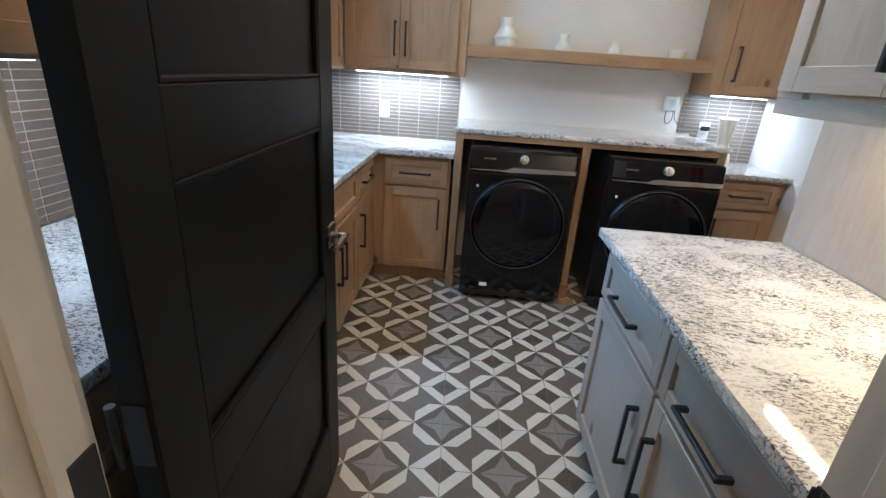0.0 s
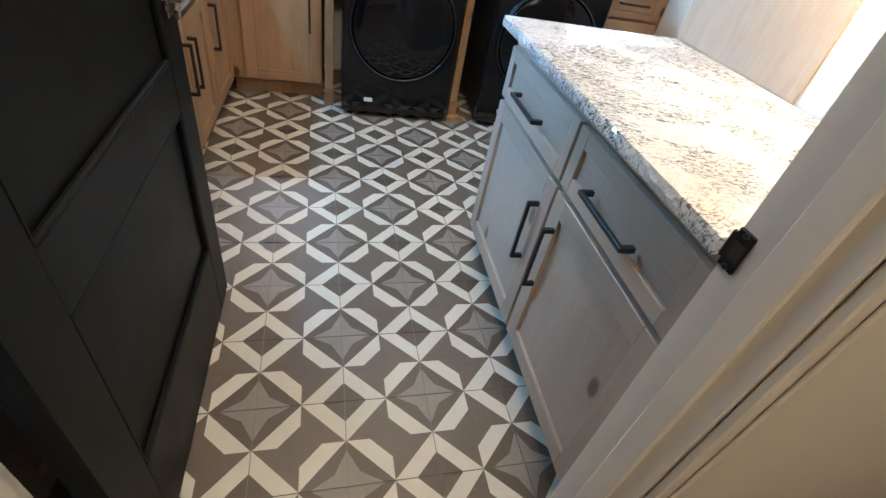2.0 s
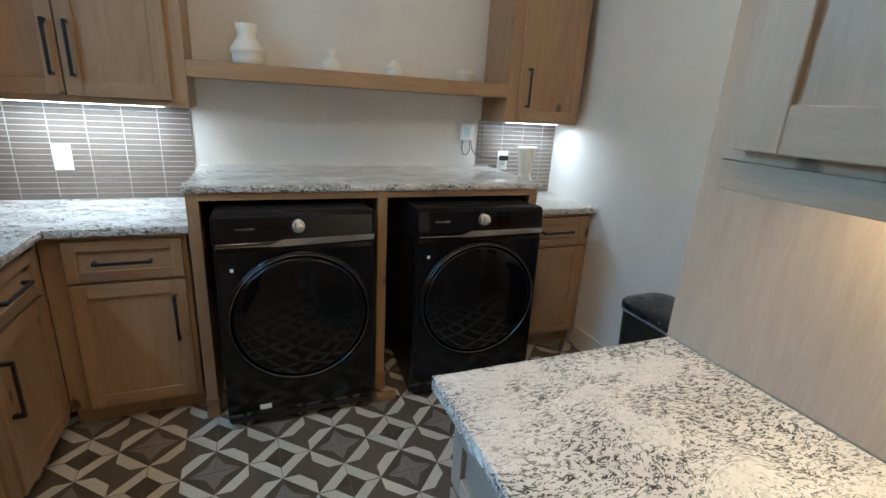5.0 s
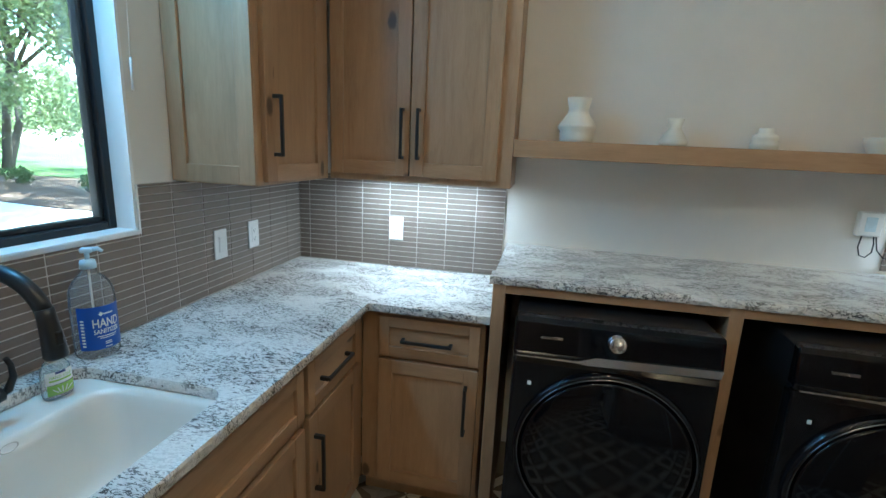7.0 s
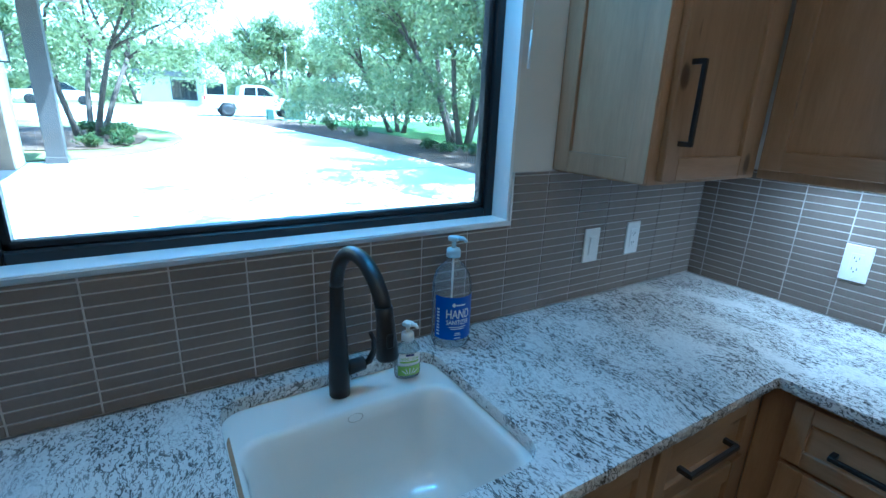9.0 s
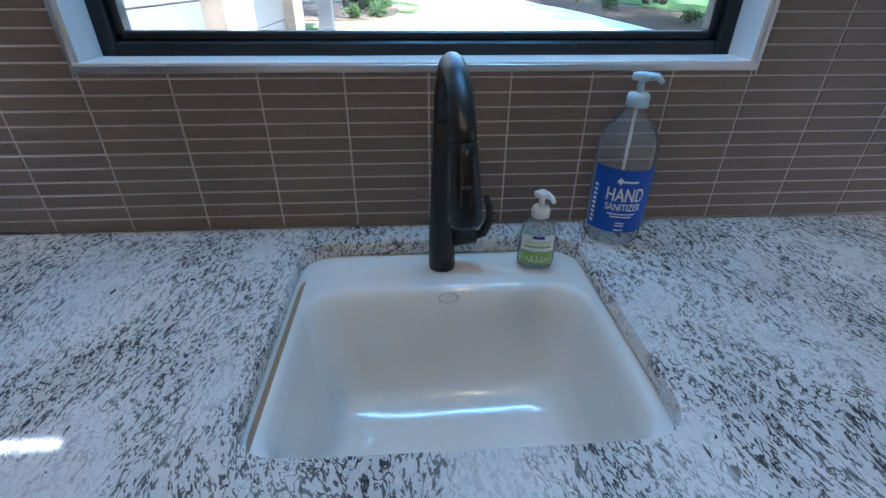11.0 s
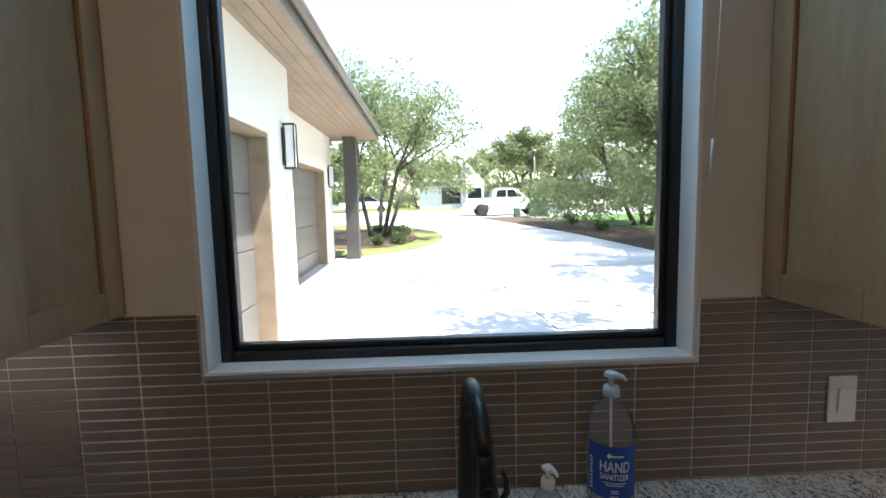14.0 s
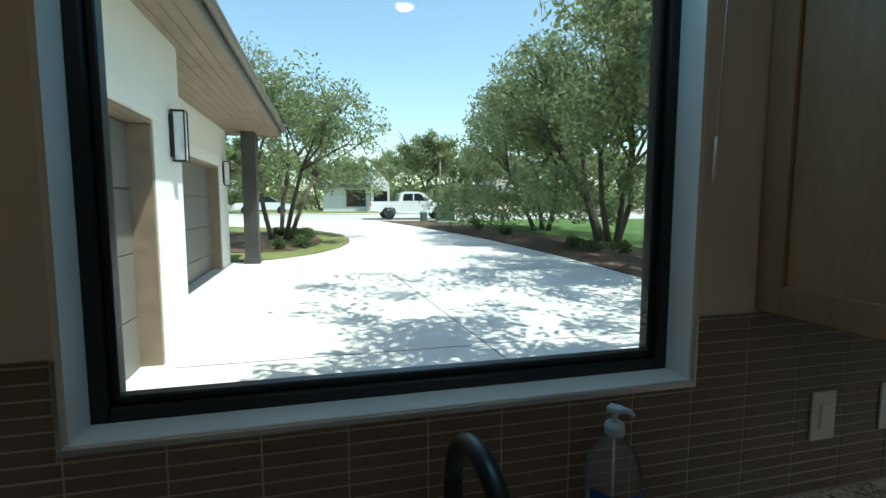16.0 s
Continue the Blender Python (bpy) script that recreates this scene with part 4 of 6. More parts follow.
fc = thing("faucet", "matt black gooseneck pull-down faucet", "faucet", pose(-0.934, 2.368, 0.8825))
B0 = Vector((-0.934, 2.368, 0.8825))
part("column", Mesh(pose(*B0)).lathe([(0.0245, 0), (0.0245, 0.045), (0.0235, 0.09), (0.020, 0.16), (0.017, 0.22), (0.0155, 0.275)], 28), BLACK_METAL, fc)
pts, rad = [], []
for i in range(19):
    a = math.pi * (1 - i / 18 * 0.90)
    pts.append((B0.x + 0.117 + 0.117 * math.cos(a), B0.y + 0.010 * i / 18, B0.z + 0.275 + 0.102 * math.sin(a)))
    rad.append(0.0155)
part("gooseneck", Mesh().tube(pts, rad, 16), BLACK_METAL, fc)
e = Vector(pts[-1])
part("spray_head", Mesh().tube([e + Vector((0, 0, 0.006)), e + Vector((0.003, 0.001, -0.015)), e + Vector((0.007, 0.002, -0.05)), e + Vector((0.010, 0.003, -0.090)), e + Vector((0.011, 0.003, -0.096))],
                               [0.0160, 0.0165, 0.0185, 0.0215, 0.019], 18), BLACK_METAL, fc)
part("spray_button", Mesh().box(e.x + 0.023, e.x + 0.029, e.y - 0.006, e.y + 0.008, e.z - 0.066, e.z - 0.038, 0.002), BLACK_METAL, fc)
part("handle_hub", Mesh().tube([B0 + Vector((0, 0.018, 0.062)), B0 + Vector((0.0, 0.062, 0.066))], [0.018, 0.017], 18), BLACK_METAL, fc)
part("lever", Mesh().tube([B0 + Vector((0.002, 0.055, 0.062)), B0 + Vector((0.006, 0.074, 0.072)), B0 + Vector((0.010, 0.085, 0.10)), B0 + Vector((0.012, 0.082, 0.13)), B0 + Vector((0.012, 0.074, 0.148))], [0.008, 0.009, 0.0075, 0.006, 0.005], 12), BLACK_METAL, fc)


def words(text, size, mat, parent, bend_r, m, squeeze=1.0):
    """Flat letters wrapped round an upright cylinder of radius bend_r; m places its axis, front along local -y."""
    cv = bpy.data.curves.new("letters", "FONT")
    cv.body, cv.size, cv.align_x, cv.align_y = text, size, "CENTER", "CENTER"
    tmp = bpy.data.objects.new("letters", cv)
    me = bpy.data.meshes.new_from_object(tmp)
    bpy.data.objects.remove(tmp)
    for v in me.vertices:
        a = v.co.x * squeeze / bend_r
        v.co = m @ Vector((bend_r * math.sin(a), -bend_r * math.cos(a), v.co.y))
    me.materials.append(mat)
    ob = new("lettering", me)
    ob.parent = parent
    if parent.type == "EMPTY":
        ob.matrix_parent_inverse = parent.matrix_basis.inverted()
    return ob


def wrap(m, r, a0, a1, z0, z1, mat, name, parent, label="", n=24):
    s = Mesh(m)
    lo = [s.bm.verts.new(m @ Vector((r * math.sin(a0 + (a1 - a0) * i / n), -r * math.cos(a0 + (a1 - a0) * i / n), z0))) for i in range(n + 1)]
    hi = [s.bm.verts.new(m @ Vector((r * math.sin(a0 + (a1 - a0) * i / n), -r * math.cos(a0 + (a1 - a0) * i / n), z1))) for i in range(n + 1)]
    for i in range(n):
        s.bm.faces.new((lo[i], lo[i + 1], hi[i + 1], hi[i]))
    return part(name, s, mat, parent, label)


def pump_head(m, z, parent, mat, k=1.0):
    part("pump_collar", Mesh(m).lathe([(0.019 * k, z), (0.019 * k, z + 0.016 * k), (0.017 * k, z + 0.022 * k), (0.008 * k, z + 0.024 * k)], 24), mat, parent)
    part("pump_stem", Mesh(m).lathe([(0.006 * k, z + 0.02 * k), (0.006 * k, z + 0.045 * k)], 14), mat, parent)
    s = Mesh(m).box(-0.013 * k, 0.013 * k, -0.014 * k, 0.014 * k, z + 0.043 * k, z + 0.056 * k, 0.004 * k, seg=2)
    s.tube([(0.0, -0.008 * k, z + 0.050 * k), (0.0, -0.026 * k, z + 0.052 * k), (0.0, -0.036 * k, z + 0.044 * k)], [0.007 * k, 0.006 * k, 0.004 * k], 10)
    part("pump_spout", s, mat, parent)


bz = thing("hand_sanitizer", "clear pump bottle with a blue hand sanitizer label", "bottle", pose(-0.984, 2.708, CZ + 0.0005))
bm_ = pose(-0.984, 2.708, CZ + 0.0005, 0, 0, 78)
part("bottle", Mesh(bm_).lathe([(0.043, 0.0), (0.051, 0.004), (0.0535, 0.014), (0.052, 0.022), (0.0535, 0.034), (0.0535, 0.165), (0.0520, 0.185), (0.046, 0.205), (0.034, 0.223), (0.019, 0.236), (0.017, 0.242), (0.017, 0.252)], 44), CLEAR_PLASTIC, bz)
part("dip_tube", Mesh(bm_).tube([(0, 0, 0.01), (0, 0, 0.25)], 0.003, 8), WHITE_PLASTIC, bz)
lb = wrap(bm_, 0.0541, -1.25, 1.25, 0.030, 0.152, LABEL_BLUE, "label", bz, "blue wrap label")
words("HAND", 0.036, LABEL_WHITE, lb, 0.0547, bm_ @ pose(0, 0, 0.103), 0.66)
words("HAND", 0.036, LABEL_WHITE, lb, 0.0548, bm_ @ pose(0, 0, 0.1038) @ Matrix.Rotation(0.016, 4, "Z"), 0.66)
words("SANITIZER", 0.019, LABEL_WHITE, lb, 0.0547, bm_ @ pose(0, 0, 0.080), 0.72)
words("SANITIZER", 0.019, LABEL_WHITE, lb, 0.0548, bm_ @ pose(0, 0, 0.0804) @ Matrix.Rotation(0.009, 4, "Z"), 0.72)
for k, (zz, hw) in enumerate(((0.066, 0.46), (0.0605, 0.36), (0.048, 0.14), (0.043, 0.16), (0.034, 0.16))):
    wrap(bm_, 0.0545, -hw, hw, zz, zz + 0.0022, LABEL_WHITE, "print_line", lb, n=10)
wrap(bm_, 0.0545, -0.12, 0.36, 0.128, 0.132, LABEL_WHITE, "print_line", lb, n=10)
part("mark", Mesh(bm_ @ pose(-0.0125, -0.0536, 0.131, 0, 45, 0)).box(-0.0045, 0.0045, -0.0008, 0.0004, -0.0045, 0.0045), LABEL_WHITE, lb)
for k in range(9):
    wrap(bm_, 0.0545, -1.12, -0.96, 0.040 + k * 0.009, 0.045 + k * 0.009, LABEL_WHITE, "print_line", lb, n=4)
pump_head(bm_ @ pose(0, 0, 0, 0, 0, 50), 0.250, bz, PUMP_BLUE)

sp = thing("hand_soap", "small cloudy pump bottle with a green hand soap label", "bottle", pose(-0.928, 2.545, 0.8830))
sm = pose(-0.928, 2.545, 0.8830, 0, 0, 80) @ Matrix.Diagonal((1, 0.62, 1, 1))
part("bottle", Mesh(sm).lathe([(0.026, 0), (0.032, 0.003), (0.034, 0.012), (0.0335, 0.06), (0.031, 0.078), (0.022, 0.093), (0.013, 0.099), (0.012, 0.106)], 36), SOAP_PLASTIC, sp)
lb = wrap(sm, 0.0346, -1.0, 1.0, 0.040, 0.072, LABEL_WHITE, "label", sp, "white and green paper label")
wrap(sm, 0.0347, -0.95, 0.95, 0.012, 0.038, LABEL_GREEN, "label_foot", lb, n=16)
wrap(sm, 0.0350, -0.75, 0.75, 0.047, 0.0515, LABEL_GREEN, "print_line", lb, n=10)
wrap(sm, 0.0350, -0.32, 0.32, 0.0655, 0.0715, LABEL_NAVY, "print_line", lb, n=8)
words("HAND SOAP", 0.0105, LABEL_GREEN, lb, 0.0352, sm @ pose(0, 0, 0.0575), 0.86)
for k in range(5):
    a = (k - 2) * 0.16
    part("leaf_print", Mesh(sm @ pose(0.010 * (k - 2) * 0.7, -0.0349, 0.022, 0, (k - 2) * 22, 0)).box(-0.0011, 0.0011, -0.0008, 0.0004, -0.006, 0.010), LABEL_WHITE, lb)
pump_head(pose(-0.928, 2.545, 0.8830, 0, 0, 118), 0.103, sp, WHITE_PLASTIC, 0.85)

# ---- bin and towel by the side wall ----
bn = thing("trash_can", "slim black plastic step bin with a domed lid", "trash can", pose(1.985, 2.58, 0))
s = Mesh()
rings = []
for z, ins in ((0.0, 0.030), (0.02, 0.022), (0.60, 0.004), (0.607, 0.0)):
    rings.append([s.bm.verts.new((x, y, z)) for x, y in rounded(1.845 + ins, 2.125 - ins, 2.37 + ins, 2.80 - ins, 0.075, 8)])
for a, b in zip(rings, rings[1:]):
    for i in range(len(a)):
        s.bm.faces.new((a[i], a[(i + 1) % len(a)], b[(i + 1) % len(a)], b[i])).smooth = True
s.bm.faces.new(rings[0][::-1])
s.bm.faces.new(rings[-1])
part("bin_body", s, BIN_PLASTIC, bn)
s = Mesh()
r0 = [s.bm.verts.new((x, y, 0.6075)) for x, y in rounded(1.842, 2.128, 2.367, 2.803, 0.077, 8)]
r1 = [s.bm.verts.new((x, y, 0.618)) for x, y in rounded(1.842, 2.128, 2.367, 2.803, 0.077, 8)]
for i in range(len(r0)):
    s.bm.faces.new((r0[i], r0[(i + 1) % len(r0)], r1[(i + 1) % len(r0)], r1[i]))
s.bm.faces.new(r0[::-1])
s.bm.faces.new(r1)
part("rim", s, BIN_RIM, bn, "pale grey rim")
s = Mesh()
rings = [[s.bm.verts.new((x, y, z)) for x, y in rounded(1.840 + i, 2.130 - i, 2.365 + i, 2.805 - i, 0.078 - i * 0.3, 8)] for z, i in ((0.6185, 0.0), (0.640, 0.001), (0.652, 0.012), (0.660, 0.04), (0.664, 0.09))]
for a, b in zip(rings, rings[1:]):
    for i in range(len(a)):
        s.bm.faces.new((a[i], a[(i + 1) % len(a)], b[(i + 1) % len(a)], b[i])).smooth = True
s.bm.faces.new(rings[0][::-1])
s.bm.faces.new(rings[-1])
part("lid", s, BIN_PLASTIC, bn, "glossy domed black lid")
part("pedal", Mesh().box(1.80, 1.86, 2.54, 2.62, 0.012, 0.026, 0.004), BIN_PLASTIC, bn)

hk = solid("coat_hook", Mesh().box(1.585, 1.625, 2.0530, 2.058, 1.27, 1.33, 0.001).tube([(1.605, 2.056, 1.295), (1.66, 2.16, 1.293), (1.735, 2.30, 1.295), (1.738, 2.306, 1.315)], 0.006, 10), BLACK_METAL, "long black hook arm on the partition's end", "hook")
s = Mesh()
cols = 26
rows_ = []
trng = random.Random(8)
for j in range(28):
    v = j / 27
    row = []
    for i in range(cols):
        u = i / (cols - 1)
        ang = 2 * math.pi * u
        spread = 0.014 + 0.062 * min(1, v * 1.4) ** 0.8
        fold = 1 + 0.30 * math.sin(u * 31 + v * 1.5) * min(1, v * 2)
        x = 1.735 + spread * math.cos(ang) * 0.7 * fold
        y = 2.302 + spread * math.sin(ang) * fold + 0.012 * math.sin(v * 5)
        z = 1.302 - v * (0.52 + 0.05 * math.sin(u * 12) + 0.04 * math.sin(ang))
        row.append(s.bm.verts.new((x, y, z)))
    rows_.append(row)
for a, b in zip(rows_, rows_[1:]):
    for i in range(cols - 1):
        s.bm.faces.new((a[i], a[i + 1], b[i + 1], b[i])).smooth = True
tw = solid("towel", s, TOWEL, "red, white and navy striped towel hanging from a hook", "towel")
md = tw.modifiers.new("thickness", "SOLIDIFY")
md.thickness = 0.004

# ---- outdoors: the land rises gently from the house to the street ----
GR, GX0, GX1 = 0.028, -1.3, -45.0


def gz(x):
    return -0.15 + GR * (GX0 - max(GX1, min(GX0, x)))


SLOPE = Matrix(((1, 0, 0, 0), (0, 1, 0, 0), (-GR, 0, 1, gz(GX0) + GR * GX0), (0, 0, 0, 1)))


def ground_mat(name, stops, scale, rough=0.95, bump=0.5, fine=60.0, seed_shift=False):
    n = Nodes(name, rough, spec=0.2)
    v = n.coords(shift=seed_shift)
    a = n.noise(v, scale, 6, 0.6, 0.3)
    b = n.noise(v, fine, 4, 0.65)
    c = n.mix(0.4, n.ramp(a, stops), n.ramp(b, stops))
    n.colour(c)
    n.bump(b, bump, 0.03)
    return n.mat


GRASS = ground_mat("lawn_grass", [(0.3, (0.035, 0.075, 0.018)), (0.5, (0.075, 0.135, 0.035)), (0.72, (0.16, 0.19, 0.065))], 0.6)
DRY_GRASS = ground_mat("dry_verge_grass", [(0.3, (0.08, 0.10, 0.03)), (0.5, (0.15, 0.17, 0.06)), (0.72, (0.26, 0.23, 0.11))], 0.8)
MULCH = ground_mat("bark_mulch", [(0.3, (0.035, 0.022, 0.014)), (0.5, (0.085, 0.055, 0.036)), (0.72, (0.19, 0.14, 0.10))], 3.0, fine=28)
CONCRETE = ground_mat("broom_finished_concrete", [(0.25, (0.50, 0.48, 0.45)), (0.5, (0.58, 0.565, 0.535)), (0.8, (0.64, 0.625, 0.60))], 0.5, 0.85, 0.15, 45)
STREET = ground_mat("street_paving", [(0.3, (0.34, 0.32, 0.30)), (0.7, (0.46, 0.44, 0.41))], 0.7, 0.9, 0.2)
GRAVEL = ground_mat("pale_caliche_soil", [(0.3, (0.28, 0.22, 0.16)), (0.7, (0.46, 0.39, 0.30))], 0.9)
STUCCO = plain("white_stucco", (0.74, 0.725, 0.69), 0.9, spread=0.04, scale=2, bump=0.35)
STONE_WHITE = plain("far_white_stucco", (0.70, 0.70, 0.69), 0.9, spread=0.05, scale=1, bump=0.2)
JAMB = plain("stained_jamb_wood", (0.22, 0.165, 0.115), 0.6, spread=0.2, scale=6, bump=0.2)
GDOOR = plain("taupe_garage_door_paint", (0.15, 0.14, 0.13), 0.45, spread=0.08, scale=3, bump=0.1)
SOFFIT = plain("stained_soffit_boards", (0.25, 0.185, 0.135), 0.6, spread=0.25, scale=3, bump=0.2)
FASCIA = plain("bronze_fascia", (0.17, 0.15, 0.13), 0.45, spread=0.08, scale=3, bump=0.05)
POSTM = plain("charcoal_post", (0.055, 0.052, 0.052), 0.5, spread=0.2, scale=3, bump=0.1)
ROOFM = plain("dark_metal_roof", (0.06, 0.062, 0.066), 0.45, spread=0.1, scale=2, bump=0.1)
CAR_WHITE = plain("white_car_paint", (0.78, 0.78, 0.78), 0.2, spread=0.02, scale=2, bump=0.0, coat=1.0)
CAR_GLASS = plain("tinted_car_glass", (0.012, 0.016, 0.02), 0.05, spread=0.1, bump=0.0)
RUBBER = plain("tyre_rubber", (0.015, 0.015, 0.015), 0.85)
TAIL = plain("red_lamp_lens", (0.35, 0.01, 0.01), 0.2)
UTIL = plain("transformer_green", (0.085, 0.15, 0.115), 0.6, spread=0.1)
BARK = ground_mat("live_oak_bark", [(0.3, (0.05, 0.04, 0.033)), (0.7, (0.14, 0.118, 0.10))], 6.0, 0.95, 0.8, 30)

# the land, in one sheet
xs = [40, 12, 0, GX0, -6, -12, -18, -24, -30, -36, GX1, -70, -120, -250, -600]
ys = [-500, -150, -60, -25, -8, 0, 8, 16, 30, 60, 150, 500]
s = Mesh()
grid = [[s.bm.verts.new((x, y, gz(x) - 0.06)) for y in ys] for x in xs]
for a, b in zip(grid, grid[1:]):
    for i in range(len(ys) - 1):
        s.bm.faces.new((a[i], a[i + 1], b[i + 1], b[i]))
solid("ground", s, DRY_GRASS, "rough grassy land running to the street and beyond", "ground", kind="structure")


def sheet(name, pts, z0, z1, mat, label, cat):
    return solid(name, Mesh(SLOPE).prism(pts, z0, z1), mat, label, cat, kind="structure")


BED = [(-12.95, -0.2), (-13.2, 0.75), (-13.7, 1.35), (-14.4, 1.95), (-15.6, 2.55), (-17.2, 2.95), (-18.8, 3.0), (-20.4, 2.75), (-22.5, 1.9), (-24.5, 0.2), (-26.0, -2.5), (-27, -7)]
DRIVE_R = [(-2.0, 9.9), (-5.0, 9.3), (-8.8, 8.75), (-12.0, 8.75), (-14.3, 8.6), (-17.5, 8.3), (-20.8, 7.7), (-24.5, 6.9), (-28.0, 6.1), (-30.5, 5.4)]
sheet("driveway", [(-1.35, 0.0)] + [(-1.35, 10.2)] + DRIVE_R + [(-30.5, -7.0)] + BED[::-1] + [(-12.95, -0.6), (-6.0, -0.6), (-6.0, 0.0)], -0.15, 0.0, CONCRETE, "pale broom-finished concrete driveway", "driveway")
for k, (a, b) in enumerate((((-1.6, 4.31), (-14.0, 3.27)), ((-5.34, 0.6), (-5.34, 9.2)), ((-10.5, -0.1), (-10.5, 8.6)))):
    d = (Vector(b) - Vector(a)).normalized()
    nn = Vector((-d.y, d.x)) * 0.008
    solid("control_joint", Mesh(SLOPE).prism([tuple(Vector(a) - nn), tuple(Vector(b) - nn), tuple(Vector(b) + nn), tuple(Vector(a) + nn)], 0.002, 0.0045),
          plain("joint_filler", (0.16, 0.15, 0.14), 0.9), "sawn joint across the concrete drive", "joint", kind="structure")
sheet("street", [(-30.5, -160), (-30.5, 160), (-38.5, 160), (-38.5, -160)], -0.12, -0.01, STREET, "sunlit residential street", "road")
sheet("kerb", [(-38.5, -160), (-38.5, 160), (-38.8, 160), (-38.8, -160)], -0.12, 0.12, CONCRETE, "concrete kerb along the street", "kerb")
sheet("flower_bed", [(x + 0.02, y - 0.02) for x, y in BED] + [(-27, -9), (-13.0, -9)], -0.10, 0.03, DRY_GRASS, "grassy island beside the garage", "flower bed")
sheet("mulch_bed", [(-14.6, 0.1), (-14.9, 1.1), (-16.2, 1.8), (-18.0, 2.0), (-20.0, 1.7), (-21.6, 0.4), (-21.8, -3.0), (-15, -3.0)][::-1], 0.0, 0.055, MULCH, "dark mulch under the small oaks", "flower bed")
sheet("mulch_bed", [(-2.0, 9.92)] + [(x, y + 0.02) for x, y in DRIVE_R[1:]] + [(-29.5, 8.5), (-24.0, 10.8), (-18.0, 11.6), (-13.0, 12.4), (-9.0, 14.5), (-2.0, 16.0)], -0.10, 0.02, MULCH, "brown mulch bed beside the driveway", "flower bed")
sheet("lawn", [(-9.0, 14.52), (-13.0, 12.42), (-18.0, 11.62), (-24.0, 10.82), (-30.3, 8.6), (-30.3, 60), (-2, 60), (-2.0, 16.02)], -0.10, 0.03, GRASS, "green lawn under the oaks", "lawn")
sheet("far_bank", [(-39.0, 12), (-39.0, 150), (-62, 150), (-62, 12)], -0.1, 0.35, GRAVEL, "pale bare soil across the street", "soil")


# garage wing of the same house
gw = thing("garage_wing", "white stucco garage wing with two taupe doors", "house", pose(-7, 0.3, -0.1))
EV = 3.45
part("wall", Mesh().box(-2.6, -1.24, -0.05, 0.51, -0.3, EV).box(-6.40, -5.50, -0.05, 0.51, -0.3, EV).box(-5.50, -2.6, -0.05, 0.51, 2.47, EV).box(-5.62, -2.5, 0.5105, 0.545, 2.47, 2.71, 0.004), STUCCO, gw)
part("wall", Mesh().box(-7.0, -6.401, -0.75, -0.20, -0.3, EV).box(-12.75, -11.9, -0.75, -0.20, -0.3, EV).box(-11.9, -7.0, -0.75, -0.20, 2.52, EV).box(-12.0, -6.9, -0.1995, -0.165, 2.52, 2.76, 0.004), STUCCO, gw)
part("wall", Mesh().box(-12.75, -12.6, -9, -0.7505, -0.3, EV), STUCCO, gw)
for x0, x1, y, zt in ((-5.50, -2.6, 0.36, 2.47), (-11.9, -7.0, -0.36, 2.52)):
    part("jamb", Mesh().box(x0, x0 + 0.05, y - 0.13, y + 0.14, -0.2, zt - 0.051, 0.004).box(x1 - 0.05, x1, y - 0.13, y + 0.14, -0.2, zt - 0.051, 0.004).box(x0, x1, y - 0.13, y + 0.14, zt - 0.05, zt - 0.001, 0.004), JAMB, gw, "stained timber jamb")
    gd = part("garage_door", Mesh().box(x0 + 0.05, x1 - 0.05, y - 0.14, y - 0.10, -0.2, zt - 0.05), GDOOR, gw, "taupe sectional garage door")
    hh = (zt - 0.05 + 0.15) / 4
    for k in range(4):
        part("section", Mesh().box(x0 + 0.055, x1 - 0.055, y - 0.0995, y - 0.068, -0.15 + k * hh + 0.006, -0.15 + (k + 1) * hh - 0.006, 0.006), GDOOR, gd)
part("soffit", Mesh().box(-13.35, -1.24, -2.0, 1.02, EV + 0.001, EV + 0.05), SOFFIT, gw, "stained timber soffit")
for k in range(21):
    yy = -1.98 + k * 0.143
    part("soffit_board", Mesh().box(-13.33, -1.26, yy + 0.003, yy + 0.139, EV - 0.012, EV, 0.003), SOFFIT, gw)
part("fascia", Mesh().box(-13.40, -1.24, 1.021, 1.06, EV - 0.02, EV + 0.20, 0.004).box(-13.42, -13.36, -3.0, 1.02, EV - 0.02, EV + 0.20, 0.004), FASCIA, gw, "bronze metal fascia")
part("gutter", Mesh().tube([(-13.4, 1.12, EV + 0.14), (-1.3, 1.12, EV + 0.14)], 0.06, 14), FASCIA, gw, "half-round bronze gutter")
rf = Mesh()
a = [rf.bm.verts.new(p) for p in ((-13.45, 1.10, EV + 0.20), (-1.24, 1.10, EV + 0.20), (-1.24, -5.0, EV + 2.2), (-13.45, -5.0, EV + 2.2))]
b = [rf.bm.verts.new(v.co + Vector((0, 0, 0.05))) for v in a]
rf.bm.faces.new(a[::-1])
rf.bm.faces.new(b)
for i in range(4):
    rf.bm.faces.new((a[i], a[(i + 1) % 4], b[(i + 1) % 4], b[i]))
part("roof", rf, ROOFM, gw)
part("roof_end", Mesh().prism([(1.0, EV + 0.05), (1.0, EV + 0.2), (-5.0, EV + 2.19), (-5.0, EV + 0.05)], -0.02, 0.02, m=Matrix(((0, 0, 1, -13.38), (1, 0, 0, 0), (0, 1, 0, 0), (0, 0, 0, 1)))), STUCCO, gw)
pt = thing("porch_post", "square charcoal post carrying the eave corner", "post", pose(-12.75, 0.33, gz(-12.75)))
part("shaft", Mesh().box(-12.92, -12.58, 0.17, 0.50, gz(-12.75) - 0.05, EV - 0.0125, 0.008), POSTM, pt)
part("base_trim", Mesh().box(-12.945, -12.555, 0.145, 0.525, gz(-12.75) - 0.05, gz(-12.75) + 0.14, 0.008), POSTM, pt)
